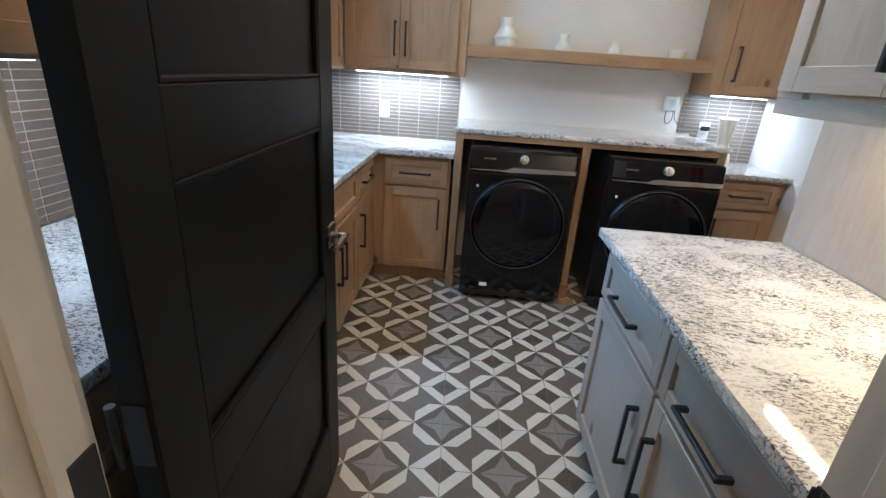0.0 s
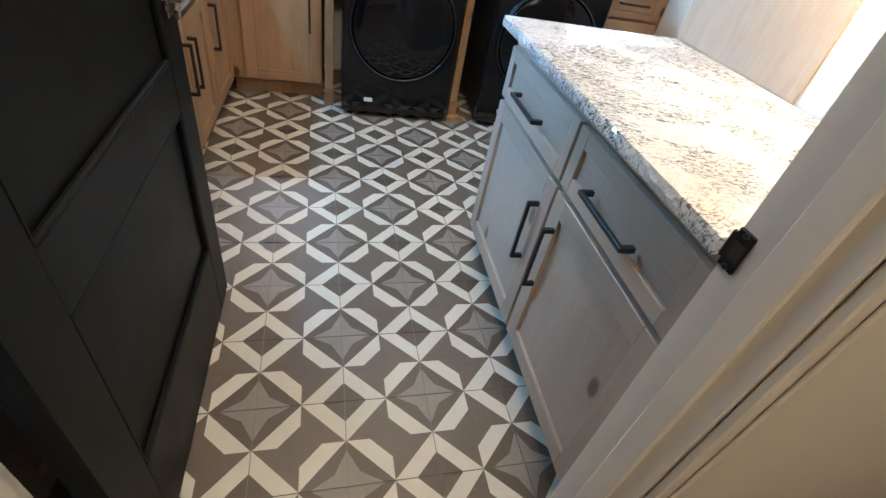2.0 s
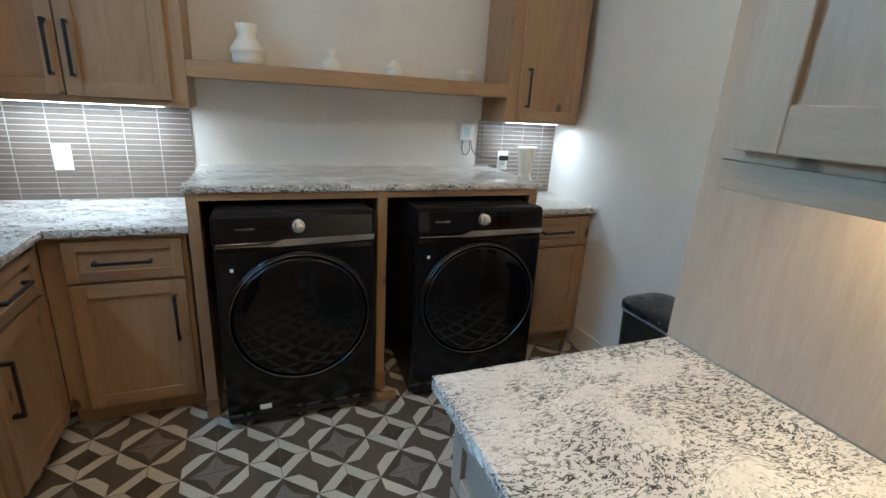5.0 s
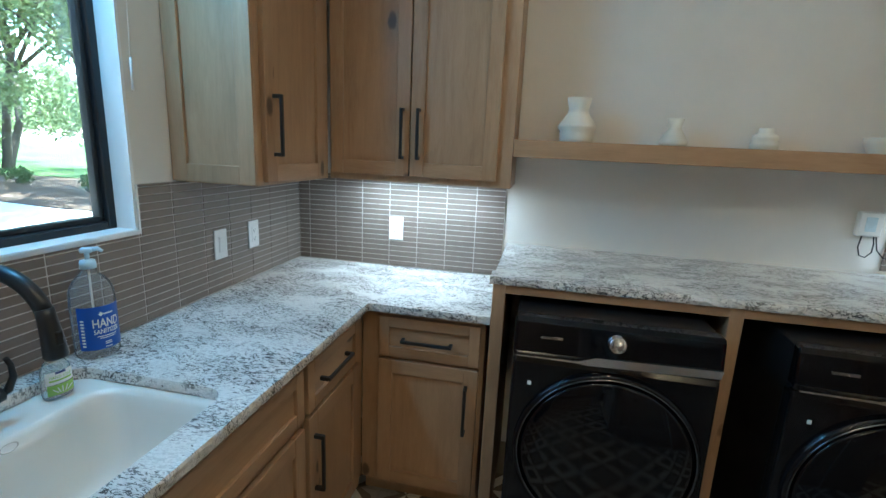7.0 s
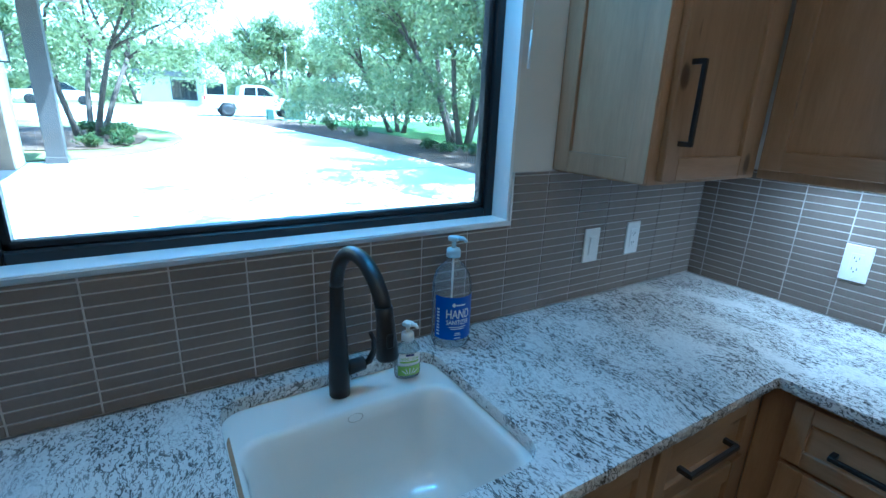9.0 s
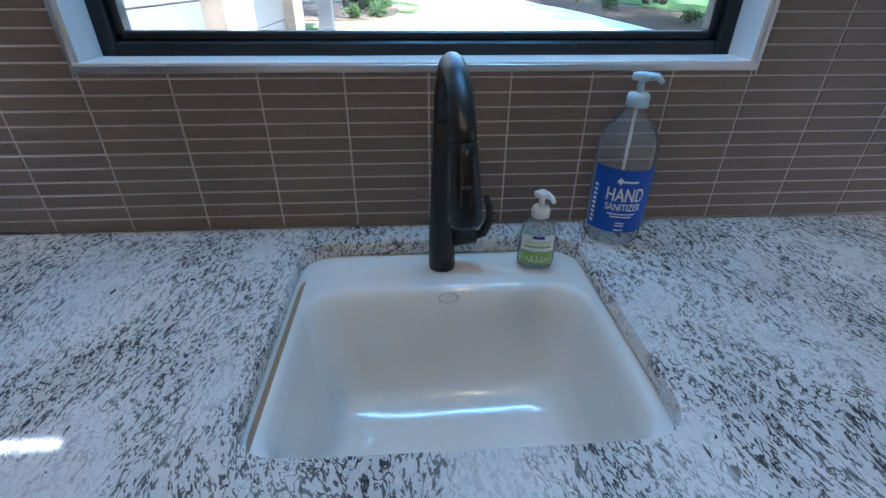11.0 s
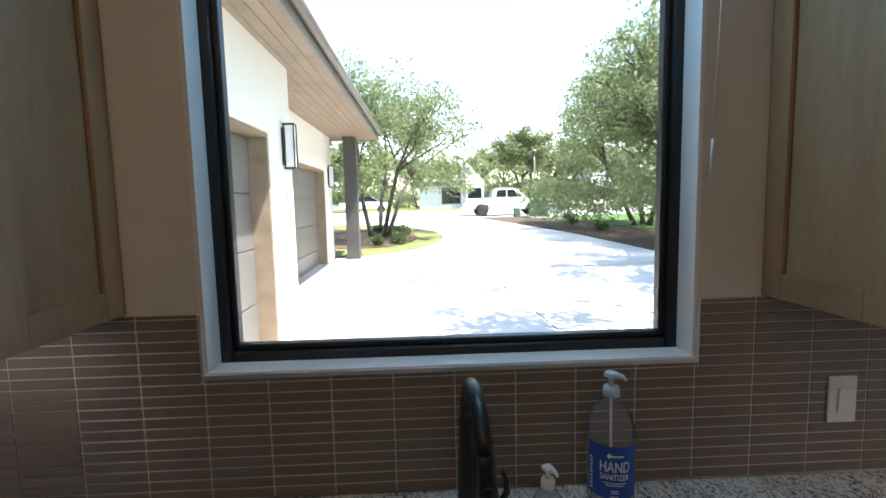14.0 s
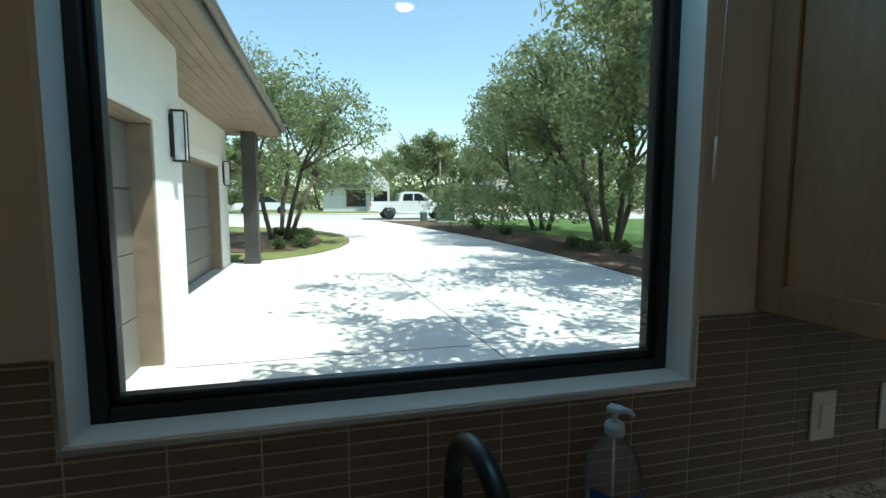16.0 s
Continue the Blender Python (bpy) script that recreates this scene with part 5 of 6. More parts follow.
SCONCE_GLASS = plain("frosted_sconce_glass", (0.70, 0.72, 0.74), 0.3, spread=0.02)
for x, y in ((-6.05, 0.5105), (-12.3, -0.1995)):
    sc = thing("wall_sconce", "tall black lantern sconce with frosted glass on the stucco", "wall light", pose(x, y, 2.38), "garage sconces")
    part("back_plate", Mesh().box(x - 0.06, x + 0.06, y, y + 0.02, 2.15, 2.62, 0.003), BLACK_METAL, sc)
    s = Mesh()
    for dx in (-0.07, 0.056):
        for dy in (0.03, 0.15):
            s.box(x + dx, x + dx + 0.014, y + dy, y + dy + 0.014, 2.12, 2.65, 0.002)
    s.box(x - 0.07, x + 0.07, y + 0.0205, y + 0.164, 2.65, 2.67, 0.002).box(x - 0.07, x + 0.07, y + 0.0205, y + 0.164, 2.10, 2.12, 0.002)
    part("cage", s, BLACK_METAL, sc)
    part("glass", Mesh().box(x - 0.054, x + 0.054, y + 0.046, y + 0.148, 2.122, 2.648, 0.003), SCONCE_GLASS, sc)

# ---- trees ----


def leaf_mat(name, stops):
    n = Nodes(name, 0.6)
    r = n.add("NewGeometry").outputs["Random Per Island"]
    v = n.coords(shift=False)
    c = n.mix(0.5, n.ramp(r, stops), n.ramp(n.noise(v, 0.9, 3), stops))
    n.colour(c)
    tr = n.add("BsdfTranslucent")
    n.link(c, tr.inputs["Color"])
    mx = n.add("MixShader", {0: 0.52, 1: n.b.outputs[0], 2: tr.outputs[0]})
    n.link(mx.outputs[0], n.t.nodes["Material Output"].inputs[0])
    return n.mat


LEAF = leaf_mat("live_oak_leaves", [(0.15, (0.11, 0.145, 0.060)), (0.5, (0.195, 0.24, 0.105)), (0.85, (0.33, 0.355, 0.185))])
SHRUB = leaf_mat("shrub_leaves", [(0.15, (0.03, 0.06, 0.02)), (0.5, (0.08, 0.13, 0.04)), (0.85, (0.20, 0.22, 0.09))])


def foliage(name, centres, radii, per, size, seed, mat, parent, flat=0.8):
    """Leaves as small folded blades scattered round clump centres."""
    g = np.random.default_rng(seed)
    cs = np.repeat(np.array(centres), per, 0)
    rs = np.repeat(np.array(radii), per)
    n = len(cs)
    d = g.normal(size=(n, 3))
    d /= np.linalg.norm(d, axis=1)[:, None]
    pos = cs + d * (rs * g.random(n) ** 0.45)[:, None] * np.array((1, 1, flat))
    u = g.normal(size=(n, 3))
    u /= np.linalg.norm(u, axis=1)[:, None]
    w = np.cross(u, g.normal(size=(n, 3)))
    w /= np.linalg.norm(w, axis=1)[:, None]
    sz = (size * g.uniform(0.6, 1.4, n))[:, None]
    a, b, c, e = pos - u * sz, pos + w * sz * 0.42, pos + u * sz, pos - w * sz * 0.42
    verts = np.stack((a, b, c, e), 1).reshape(-1, 3)
    faces = np.arange(n * 4).reshape(-1, 4)
    me = bpy.data.meshes.new(name)
    me.from_pydata(verts.tolist(), [], faces.tolist())
    me.materials.append(mat)
    ob = new(name, me)
    ob.parent = parent
    ob.matrix_parent_inverse = parent.matrix_basis.inverted()
    return ob


def oak(x, y, height, spread, seed, stems, label, clumps=150, per=170, leaf=0.075, lean=(0, 0), low=0.30, group="live oaks"):
    """Several leaning stems that fork twice, and clumps of leaves at and round the twig ends."""
    r = random.Random(seed)
    z0 = gz(x)
    t = thing("oak_tree", label, "tree", pose(x, y, z0), group)
    tips = []
    for k in range(stems):
        a = 2 * math.pi * (k + r.random() * 0.6) / stems
        base = Vector((x + 0.35 * math.cos(a) * (stems > 1), y + 0.35 * math.sin(a) * (stems > 1), z0 - 0.08))
        s = Mesh()
        fork = base + Vector((math.cos(a) * spread * 0.22 + lean[0] * 0.4, math.sin(a) * spread * 0.22 + lean[1] * 0.4, height * (0.30 + 0.08 * r.random())))
        mid = base.lerp(fork, 0.5) + Vector((r.uniform(-0.2, 0.2), r.uniform(-0.2, 0.2), 0))
        rad = 0.016 * height * (0.75 if stems > 2 else 1.0)
        s.tube([base, base.lerp(mid, 0.3), mid, fork], [rad * 1.35, rad, rad * 0.85, rad * 0.7], 9)
        for j in range(4):
            b = a + r.uniform(-1.5, 1.5)
            e1 = fork + Vector((math.cos(b) * spread * 0.38 + lean[0] * 0.4, math.sin(b) * spread * 0.38 + lean[1] * 0.4, height * r.uniform(0.10, 0.34)))
            m1_ = fork.lerp(e1, 0.5) + Vector((r.uniform(-0.3, 0.3), r.uniform(-0.3, 0.3), 0.15))
            s.tube([fork, m1_, e1], [rad * 0.6, rad * 0.42, rad * 0.26], 7)
            for q in range(3):
                c = b + r.uniform(-1.1, 1.1)
                e2 = e1 + Vector((math.cos(c) * spread * 0.24, math.sin(c) * spread * 0.24, height * r.uniform(-0.04, 0.16)))
                s.tube([e1, e1.lerp(e2, 0.5) + Vector((0, 0, 0.1)), e2], [rad * 0.25, rad * 0.17, rad * 0.08], 5)
                tips.append(e2)
        part("trunk", s, BARK, t)
    cs, rs = [], []
    for k in range(clumps):
        p = r.choice(tips)
        a, q = r.random() * 2 * math.pi, r.random() ** 0.6
        c = Vector((x + lean[0] + math.cos(a) * spread * q, y + lean[1] + math.sin(a) * spread * q, z0 + height * (low + 0.08 + (0.86 - low) * (1 - 0.55 * q * q) * r.random() ** 0.7)))
        c = c.lerp(p, 0.45 + 0.3 * r.random())
        c.z = max(c.z, z0 + height * low)
        if k % 4 == 0:
            a, q = r.random() * 2 * math.pi, r.uniform(0.55, 0.95)
            c = Vector((x + lean[0] + math.cos(a) * spread * q, y + lean[1] + math.sin(a) * spread * q, z0 + height * (low + 0.16 * r.random())))
        cs.append(tuple(c))
        rs.append(r.uniform(0.30, 0.75) * height / 7)
    foliage("crown", cs, rs, per, leaf, seed, LEAF, t)
    return t


oak(-18.6, 0.5, 7.6, 3.7, 11, 4, "multi-stemmed live oak on the island bed", 190, 95, 0.075, (0.2, 0.9), 0.24)
oak(-15.8, 12.6, 10.0, 5.0, 12, 5, "spreading multi-stemmed live oak beside the lawn", 260, 130, 0.080, (-1.0, -0.6), 0.12)
oak(-21.0, 12.4, 9.0, 4.6, 13, 3, "dense live oak behind the mulch bed", 240, 120, 0.085, (0, -1.0), 0.06)
oak(-5.6, 10.6, 8.4, 5.4, 14, 3, "tall live oak shading the near drive", 170, 170, 0.085, (0.9, -2.2), 0.66)
oak(-10.8, 13.6, 9.0, 4.2, 15, 3, "tall live oak at the drive's edge", 170, 190, 0.085, (0.4, -1.6), 0.36)
FAR = "far street trees"
for k, (x, y, h, sp) in enumerate(((-44, -7, 8, 4.6), (-72, 1.5, 10.5, 6), (-50, 17, 9.5, 5.0), (-46, 12.6, 9.6, 4.0), (-58, 24, 11, 6), (-43, 27, 8, 5), (-64, 8, 10, 6), (-62, -6, 10, 6), (-46, 36, 9, 6), (-60, 40, 11, 7), (-40, -14, 8, 5), (-70, 16, 12, 7), (-66, 32, 11, 7))):
    oak(x, y, h, sp, 40 + k, 2, "distant live oak across the street", 95, 100, 0.17, group=FAR, low=0.08)

# woods beyond the last houses
wd = thing("far_woods", "continuous dark green woods along the horizon", "woods", pose(-90, 10, gz(-90)), kind="stuff")
wr = random.Random(77)
wc = [(-84 - wr.random() * 14, -120 + 240 * wr.random(), gz(-90) + 6.5 * wr.random() ** 1.2) for _ in range(900)]
tagged(foliage("foliage", wc, [1.5 + wr.random() for _ in wc], 40, 0.42, 78, LEAF, wd), kind="stuff")

# shrubs in the beds
srng = random.Random(5)
for k in range(15):
    if k < 8:
        x, y = -14.9 - srng.random() * 5.0, 0.3 + srng.random() * 1.2
    else:
        u = srng.random()
        x, y = -10 - u * 15, 10.0 + srng.random() * 1.2 - u * 1.2
    b = thing("shrub", "low green shrub growing in the mulch", "shrub", pose(x, y, gz(x)), "low bed shrubs")
    st_ = Mesh()
    for q in range(6):
        a = q * 1.05
        st_.tube([(x, y, gz(x)), (x + 0.18 * math.cos(a), y + 0.18 * math.sin(a), gz(x) + 0.30)], [0.008, 0.003], 5)
    part("stems", st_, BARK, b)
    foliage("leaves", [(x + srng.uniform(-0.25, 0.25), y + srng.uniform(-0.25, 0.25), gz(x) + srng.uniform(0.12, 0.36)) for _ in range(6)], [0.2] * 6, 70, 0.05, 100 + k, SHRUB, b)

# ---- pickup truck on the street, its nose towards +y ----
tx, ty, tz = -32.6, 5.0, gz(-32.0) - 0.01
tk = thing("pickup_truck", "white crew-cab pickup truck parked on the street", "truck", pose(tx, ty + 2.9, tz))
side = [(0.0, 0.62), (0.05, 1.22), (1.95, 1.24), (2.00, 1.20), (4.35, 1.20), (5.60, 1.10), (5.78, 0.95), (5.80, 0.55), (5.35, 0.48), (5.30, 0.62), (5.10, 0.86), (4.75, 0.90), (4.42, 0.80), (4.25, 0.48),
        (1.78, 0.48), (1.66, 0.78), (1.38, 0.90), (1.05, 0.86), (0.80, 0.60), (0.78, 0.50)]
YZ = Matrix(((0, 0, 1, tx), (1, 0, 0, ty), (0, 1, 0, tz), (0, 0, 0, 1)))
part("body", Mesh(YZ).prism(side, -0.98, 0.98), CAR_WHITE, tk)
part("bed_well", Mesh(YZ).prism([(0.10, 1.241), (1.92, 1.241), (1.92, 1.2425), (0.10, 1.2425)], -0.85, 0.85), RUBBER, tk)
cab = [(1.96, 1.21), (2.10, 1.80), (2.35, 1.90), (3.35, 1.90), (3.70, 1.80), (4.40, 1.21)]
cb = part("cab", Mesh(YZ).prism(cab, -0.86, 0.86), CAR_WHITE, tk)
for pts_ in ([(2.22, 1.27), (2.32, 1.74), (2.95, 1.77), (2.95, 1.27)], [(3.02, 1.27), (3.02, 1.77), (3.42, 1.77), (4.08, 1.27)]):
    part("side_window", Mesh(YZ).prism(pts_, 0.855, 0.866), CAR_GLASS, cb)
part("windscreen", Mesh(YZ).prism([(3.74, 1.77), (4.36, 1.245), (4.375, 1.255), (3.755, 1.78)], -0.74, 0.74), CAR_GLASS, cb)
for wy in (1.28, 4.83):
    for wx in (0.98, -0.98):
        q = Matrix.Translation((tx + wx * 0.90, ty + wy, tz + 0.41)) @ Matrix.Rotation(radians(90), 4, "Y")
        wl = part("wheel", Mesh(q).lathe([(0.26, -0.13), (0.39, -0.125), (0.41, -0.09), (0.41, 0.09), (0.39, 0.125), (0.26, 0.13)], 30), RUBBER, tk)
        part("rim", Mesh(q).lathe([(0.25, -0.132), (0.25, 0.132), (0.16, 0.112), (0.05, 0.128), (0.01, 0.130)], 24), CHROME, wl)
part("tail_light", Mesh(YZ).box(0.0, 0.10, 0.92, 1.18, 0.9, 0.985, 0.01, m=Matrix(((1, 0, 0, 0), (0, 1, 0, 0), (0, 0, 1, 0), (0, 0, 0, 1)))), TAIL, tk, "red tail light")
part("rear_bumper", Mesh(YZ).box(-0.10, 0.06, 0.50, 0.68, -0.96, 0.96, 0.02), CHROME, tk, "chrome rear bumper")
part("door_handle", Mesh(YZ).box(2.78, 2.94, 1.10, 1.13, 0.98, 1.0, 0.005), CHROME, tk)
part("mirror", Mesh(YZ).box(3.95, 4.10, 1.22, 1.45, 0.98, 1.16, 0.02), CAR_WHITE, tk)
part("running_board", Mesh(YZ).box(1.85, 4.2, 0.42, 0.48, 0.86, 1.05, 0.01), CHROME, tk)

# utility boxes by the drive
ux = -28.6
ub = thing("transformer_box", "green pad-mounted electrical transformer box", "utility box", pose(ux, 9.45, gz(ux)))
part("pad", Mesh().box(ux - 0.6, ux + 0.6, 8.85, 10.05, gz(ux) - 0.1, gz(ux) + 0.08, 0.01), CONCRETE, ub)
part("cabinet", Mesh().box(ux - 0.5, ux + 0.5, 8.98, 9.92, gz(ux) + 0.08, gz(ux) + 1.05, 0.03), UTIL, ub)
part("hood", Mesh().box(ux - 0.53, ux + 0.53, 8.95, 9.95, gz(ux) + 1.0505, gz(ux) + 1.14, 0.03), UTIL, ub)
u2 = solid("cable_pedestal", Mesh().box(-29.6, -29.2, 8.0, 8.4, gz(-29.4) - 0.1, gz(-29.4) + 0.62, 0.05), UTIL, "small green cable pedestal", "utility box")
u3 = solid("meter_box", Mesh().box(-27.9, -27.6, 10.5, 10.8, gz(-28) - 0.1, gz(-28) + 0.55, 0.03), CONCRETE, "small pale grey service box", "utility box")
lp = thing("street_lamp", "slim grey street lamp across the road", "street lamp", pose(-40.5, 12.0, gz(-40)))
part("pole", Mesh().tube([(-40.5, 12.0, gz(-40)), (-40.5, 12.0, 5.9)], [0.07, 0.05], 10), FASCIA, lp)
part("head", Mesh(pose(-40.5, 12.0, 5.9)).lathe([(0.06, 0), (0.22, 0.02), (0.16, 0.16), (0.03, 0.24)], 16), FASCIA, lp)


def far_house(x, y0, y1, eave, peak, label, depth=9.0):
    z0 = gz(x)
    h = thing("house", label, "house", pose(x, (y0 + y1) / 2, z0), "houses across the street")
    ym = y0 + (y1 - y0) * 0.72
    # street gable at one end, a long low wing at the other
    to_x = Matrix(((0, 0, -1, x), (1, 0, 0, 0), (0, 1, 0, 0), (0, 0, 0, 1)))
    gy0, gy1 = ym, y1
    part("wall", Mesh(to_x).prism([(gy0, z0 - 0.3), (gy1, z0 - 0.3), (gy1, z0 + eave), ((gy0 + gy1) / 2 - 0.9, z0 + peak), (gy0, z0 + eave)], 0, depth), STONE_WHITE, h)
    part("wall", Mesh().box(x - depth, x - 1.2, y0, gy0 - 0.01, z0 - 0.3, z0 + eave * 0.86), STONE_WHITE, h)
    part("roof", Mesh(Matrix(((0, 0, -1, x - 0.6), (1, 0, 0, 0), (0, 1, 0, 0), (0, 0, 0, 1)))).prism([(y0 - 0.5, z0 + eave * 0.86 + 0.01), (gy0 - 0.02, z0 + eave * 0.86 + 0.01), (gy0 - 0.02, z0 + eave * 1.02), (y0 - 0.5, z0 + eave * 1.02)], 0, depth), ROOFM, h)
    wy = y0 + (gy0 - y0) * 0.72
    for q0, q1, xx in ((wy - 1.3, wy + 1.0, x - 1.2),):
        wd = part("window", Mesh().box(xx + 0.005, xx + 0.06, q0, q1, z0 + 0.5, z0 + eave * 0.78), POSTM, h, "dark framed front window")
        for e in range(3):
            a0 = q0 + 0.1 + e * (q1 - q0 - 0.1) / 3
            part("pane", Mesh().box(xx + 0.061, xx + 0.07, a0, a0 + (q1 - q0 - 0.4) / 3, z0 + 0.6, z0 + eave * 0.72), CAR_GLASS, wd)
    part("window", Mesh().box(x + 0.005, x + 0.05, (gy0 + gy1) / 2 - 0.8, (gy0 + gy1) / 2 + 0.8, z0 + 0.9, z0 + 2.3), CAR_GLASS, h)
    return h


far_house(-55, 1.8, 9.4, 3.15, 5.3, "white stucco gabled house across the street")
far_house(-60, 17.0, 27.0, 3.4, 5.6, "pale house half hidden behind the trees")
far_house(-62, -22.0, -10.0, 3.4, 5.4, "pale house beyond the far trees")
# parked car glimpsed under the oak
pc = thing("parked_car", "pale car parked across the street", "car", pose(-41, -3, gz(-41)))
C2 = Matrix(((0, 0, 1, -41), (1, 0, 0, -5), (0, 1, 0, gz(-41)), (0, 0, 0, 1)))
part("body", Mesh(C2).prism([(0, 0.35), (0.05, 0.85), (1.0, 0.95), (3.4, 0.95), (4.4, 0.8), (4.5, 0.35)], -0.88, 0.88), CAR_WHITE, pc)
part("cabin", Mesh(C2).prism([(0.7, 0.951), (1.3, 1.42), (2.7, 1.42), (3.4, 0.951)], -0.75, 0.75), CAR_GLASS, pc)
for wy in (0.85, 3.6):
    part("wheel", Mesh(Matrix.Translation((-40.2, -5 + wy, gz(-41) + 0.33)) @ Matrix.Rotation(radians(90), 4, "Y")).lathe([(0.2, -0.1), (0.33, -0.1), (0.33, 0.1), (0.2, 0.1)], 20), RUBBER, pc)

# ---- floor: one patterned tile, laid quarter-turned so that diamonds and octagons alternate ----
TD = 0.2445
FT = Matrix.Translation((0.163, 1.254, 0)) @ Matrix.Rotation(radians(1.7), 4, "Z")
floor = solid("floor", Mesh().box(XO, XR + 0.12, -1.6, YB + 0.14, -0.2, -0.004), FLOOR_GROUT, "laundry floor of patterned cement-look tiles", "floor", kind="structure")


def pattern_tile():
    s = Mesh()
    g, h = 0.0012, 0.004
    a, b = 0.248, 0.26
    k = TD - 2 * g

    def p(pts, mat):
        s.poly([(g + x * k, g + y * k, 0) for x, y in pts], mat)

    for flip in (False, True):
        q = (lambda pts: [(1 - x, 1 - y) for x, y in pts]) if flip else (lambda pts: pts)
        c = 0.5 - a
        p(q([(0, 0), (c, 0), (0, c)]), 1)                                     # heart of the small diamond
        p(q([(c, 0), (0.5, 0), (0, 0.5), (0, c)]), 0)                          # its pale band
        p(q([(0.5, 0), (0.62, 0), (0.865, 0.135), (1, 0.38), (1, 0.5)]), 1)                    # dark ring of the octagon
        p(q([(0.62, 0), (1, 0), (1, 0.38), (0.865, 0.135)]), 3)                     # its lighter four-pointed star
        p(q([(0.5, 0), (1, 0.5), (1 - b, 0.5), (0.5, b)]), 0)                  # pale band of the octagon
    p([(0.5, 0), (0.5, 0.26), (0.25, 0.5), (0, 0.5)], 2)
    p([(0.5, 1), (0.5, 0.74), (0.75, 0.5), (1, 0.5)], 2)
    p([(0.5, 0.26), (0.74, 0.5), (0.75, 0.5), (0.5, 0.74), (0.26, 0.5), (0.25, 0.5)], 2)
    bmesh.ops.remove_doubles(s.bm, verts=s.bm.verts, dist=1e-5)
    side = s.box(g + 0.0005, TD - g - 0.0005, g + 0.0005, TD - g - 0.0005, -h, -0.0003)
    for f in s.bm.faces:
        if f.calc_center_median().z < -0.0002:
            f.material_index = 2
    return mesh_of("floor_tile", side.bm, [FLOOR_WHITE, FLOOR_BROWN, FLOOR_GREY, FLOOR_HEART])


tile_mesh = pattern_tile()
rng = random.Random(4)
spots = []
for i in range(-12, 13):
    for j in range(-8, 14):
        c = FT @ Vector(((i + 0.5) * TD, (j + 0.5) * TD, 0))
        under = c.x < -0.60 or c.y > 3.75 or (c.x > 0.80 and c.y < 1.9)
        if XW + 0.02 < c.x < XR + 0.1 and -1.0 < c.y < YB and not (under and not (c.x > 1.3 and c.y > 1.9)):
            spots.append((abs(c.x - 0.2) + abs(c.y - 2.0), i, j))
spots.sort()
for n, (_, i, j) in enumerate(spots[:300]):
    t = new("floor_tile", tile_mesh)
    t.parent = floor
    base = FT @ Matrix.Translation(((i + 0.5) * TD, (j + 0.5) * TD, rng.uniform(-0.0004, 0.0004)))
    turn = Matrix.Rotation(radians(90 if (i + j) % 2 else 0), 4, "Z")
    t.matrix_local = base @ turn @ Matrix.Translation((-TD / 2, -TD / 2, 0))

# ---- backsplash: long thin tiles in straight stacks ----
TW, TH = 0.1475, 0.0262
tm = mesh_of("wall_tile", Mesh().box(-TW / 2 + 0.0017, TW / 2 - 0.0017, -0.009, -0.001, -TH / 2 + 0.0016, TH / 2 - 0.0016, 0.0012).bm, SPLASH)
CUTS = {}


def cut_tile(w, h):
    key = (round(w, 4), round(h, 4))
    if key not in CUTS:
        CUTS[key] = mesh_of("wall_tile", Mesh().box(-w / 2 + 0.0017, w / 2 - 0.0017, -0.009, -0.001, -h / 2 + 0.0016, h / 2 - 0.0016, 0.0012).bm, SPLASH)
    return CUTS[key]


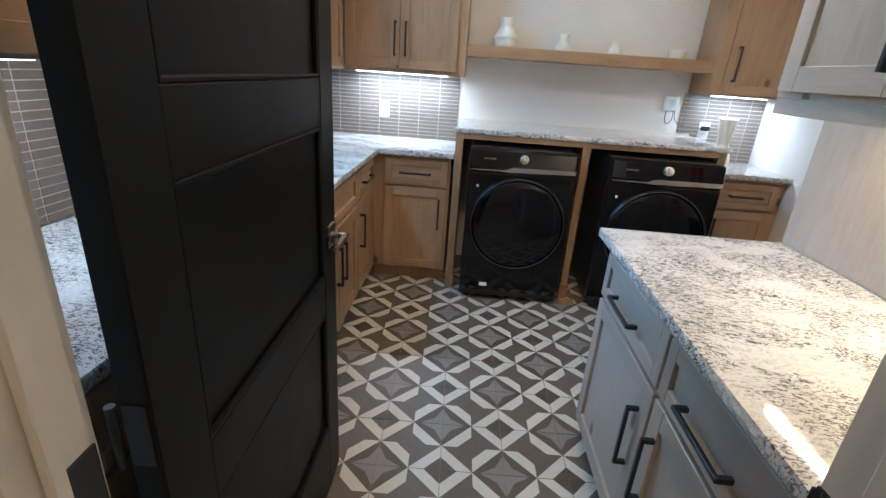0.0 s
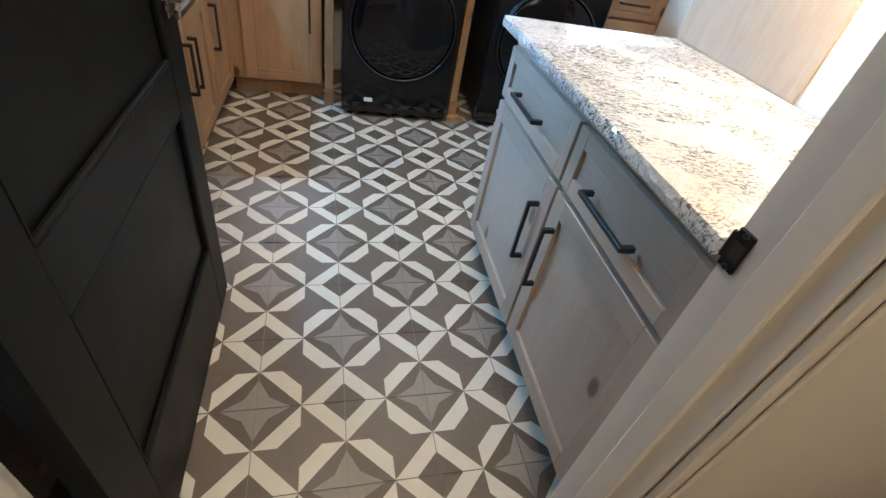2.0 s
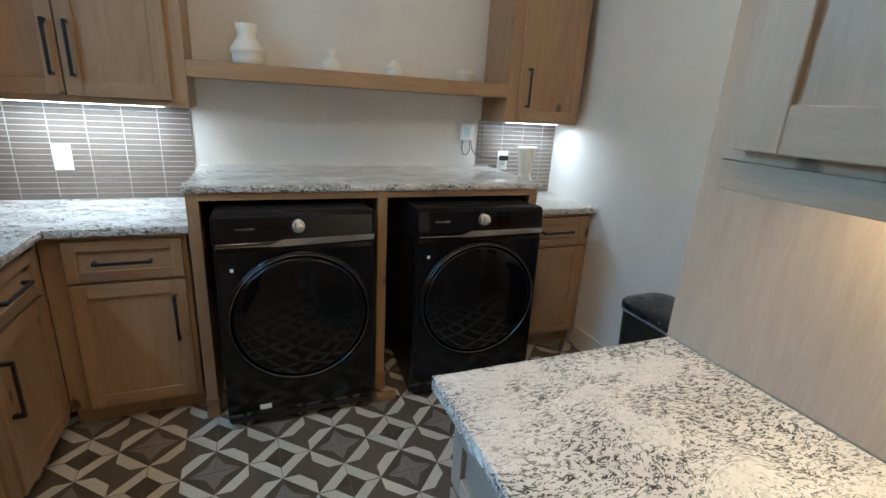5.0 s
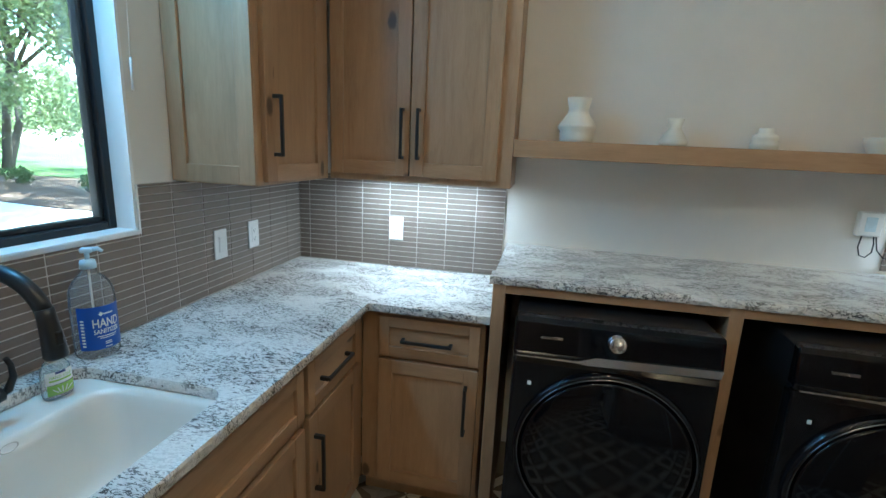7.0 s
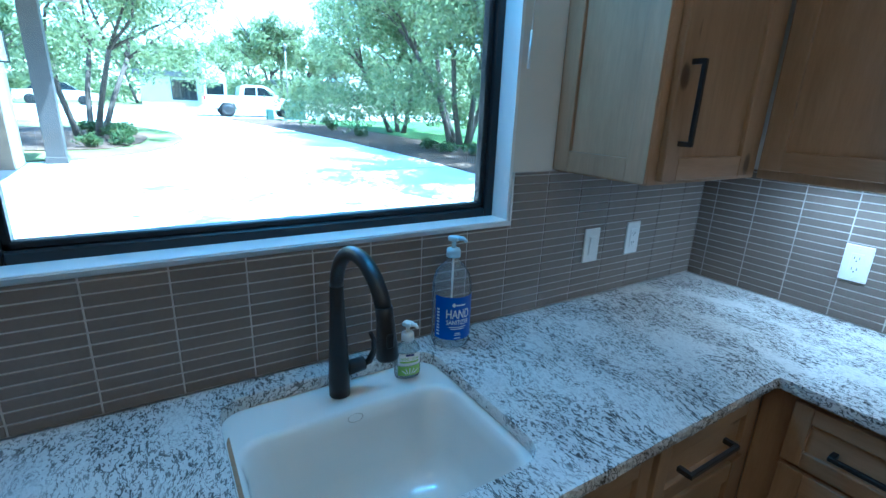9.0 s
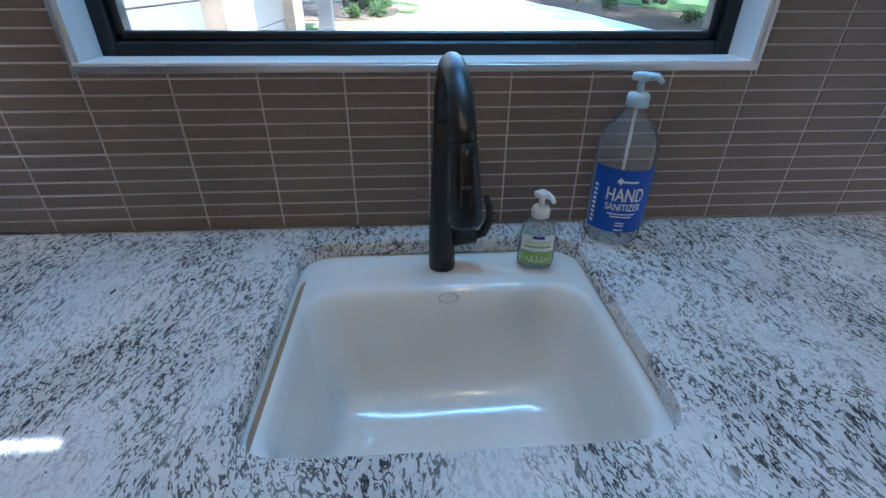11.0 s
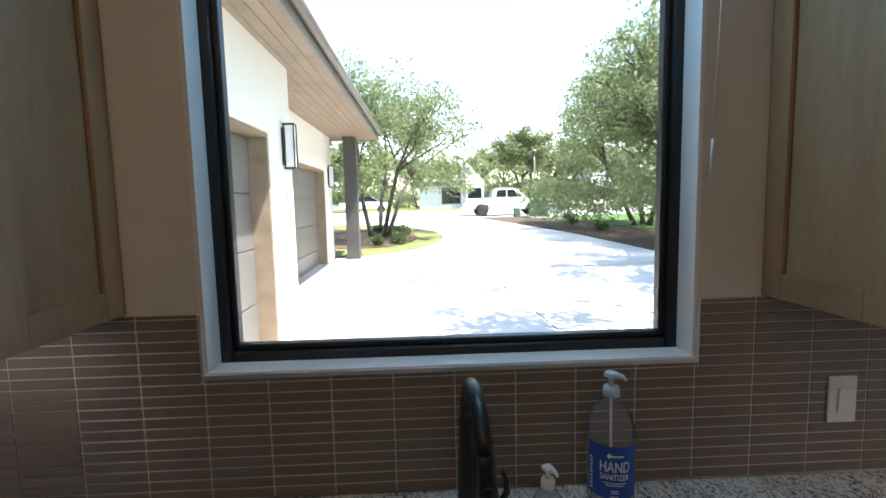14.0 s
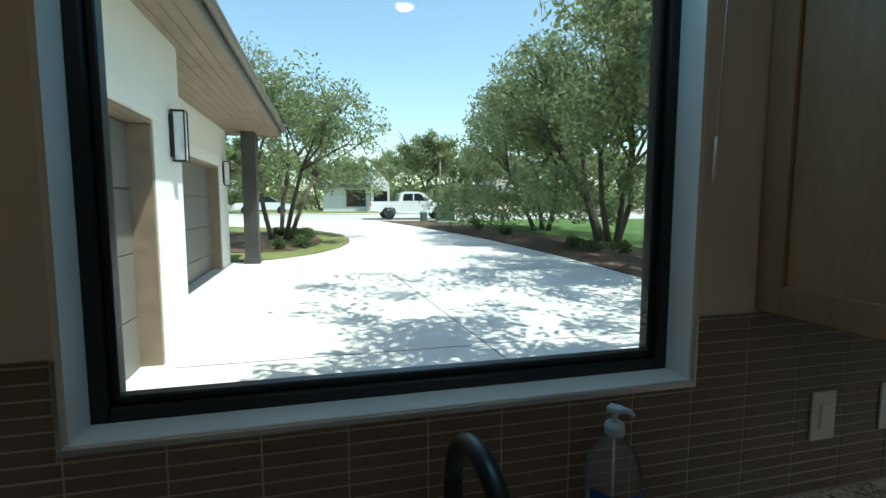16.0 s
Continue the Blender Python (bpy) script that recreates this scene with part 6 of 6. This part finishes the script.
def splash(wall_name, label, m, length, first, gaps, singles):
    """Tiles over one wall; local x along the wall, y into it. gaps: rectangles left free."""
    bed = Mesh(m)
    cells = [(0.0, length, CZ, 1.372)]
    for gx0, gx1, gz0, gz1 in gaps:
        out = []
        for x0, x1, z0, z1 in cells:
            if gx1 <= x0 or gx0 >= x1 or gz1 <= z0 or gz0 >= z1:
                out.append((x0, x1, z0, z1))
                continue
            if x0 < gx0:
                out.append((x0, gx0, z0, z1))
            if gx1 < x1:
                out.append((gx1, x1, z0, z1))
            if z0 < gz0:
                out.append((max(x0, gx0), min(x1, gx1), z0, gz0))
        cells = out
    for x0, x1, z0, z1 in cells:
        bed.box(x0, x1, -0.0072, -0.0003, z0, z1)
    wall = solid(wall_name, bed, GROUT, label, "backsplash", kind="structure")
    made, rest = 0, Mesh(m)
    xs = [first + k * TW for k in range(-2, int(length / TW) + 3)]
    for x0 in xs:
        a, b = max(0.0, x0), min(length, x0 + TW)
        if b - a < 0.012:
            continue
        k = 0
        while True:
            za, zb = CZ + 0.001 + k * TH, min(CZ + 0.001 + (k + 1) * TH, 1.372)
            if zb - za < 0.006:
                break
            k += 1
            pieces = [(a, b, za, zb)]
            for gx0, gx1, gz0, gz1 in gaps:
                nxt = []
                for p0, p1, q0, q1 in pieces:
                    if gx1 <= p0 + 1e-4 or gx0 >= p1 - 1e-4 or gz1 <= q0 + 1e-4 or gz0 >= q1 - 1e-4:
                        nxt.append((p0, p1, q0, q1))
                        continue
                    if gx0 - p0 > 0.01:
                        nxt.append((p0, gx0, q0, q1))
                    if p1 - gx1 > 0.01:
                        nxt.append((gx1, p1, q0, q1))
                    if gz0 - q0 > 0.006:
                        nxt.append((max(p0, gx0), min(p1, gx1), q0, gz0))
                pieces = nxt
            for p0, p1, q0, q1 in pieces:
                full = abs(p1 - p0 - TW) < 1e-4 and abs(q1 - q0 - TH) < 1e-4
                if made < 300 and singles[0] <= (p0 + p1) / 2 <= singles[1]:
                    t = new("wall_tile", tm if full else cut_tile(p1 - p0, q1 - q0))
                    t.parent = wall
                    t.matrix_local = m @ Matrix.Translation(((p0 + p1) / 2, rng.uniform(-0.0003, 0.0003), (q0 + q1) / 2))
                    made += 1
                else:
                    rest.box(p0 + 0.0017, p1 - 0.0017, -0.009, -0.001, q0 + 0.0016, q1 - 0.0016)
    if len(rest.bm.verts):
        r = part("wall_tiles", rest, SPLASH, wall)
        tagged(r, kind="stuff")


splash("backsplash_window", "taupe linear tile backsplash round the window", pose(XW, 0.90, 0, 0, 0, 90), YB - 0.90, 1.7600 - 0.90 - 6 * TW,
       [(WY0 - 0.90 - 0.004, WY1 - 0.90 + 0.004, SILL - 0.004, 1.38)], (0.60, 2.45))
splash("backsplash_back", "taupe linear tile backsplash under the corner wall cabinet", pose(XW + 0.0095, YB, 0), 0.043 - XW - 0.0095, -0.688 - XW - 0.0095 - 4 * TW, [], (-1, 9))
splash("backsplash_side", "taupe linear tile backsplash beside the washer", pose(1.628, YB, 0), XR - 1.628, 0.03, [(0.0, 0.095, CZ, 1.085)], (-1, 9))
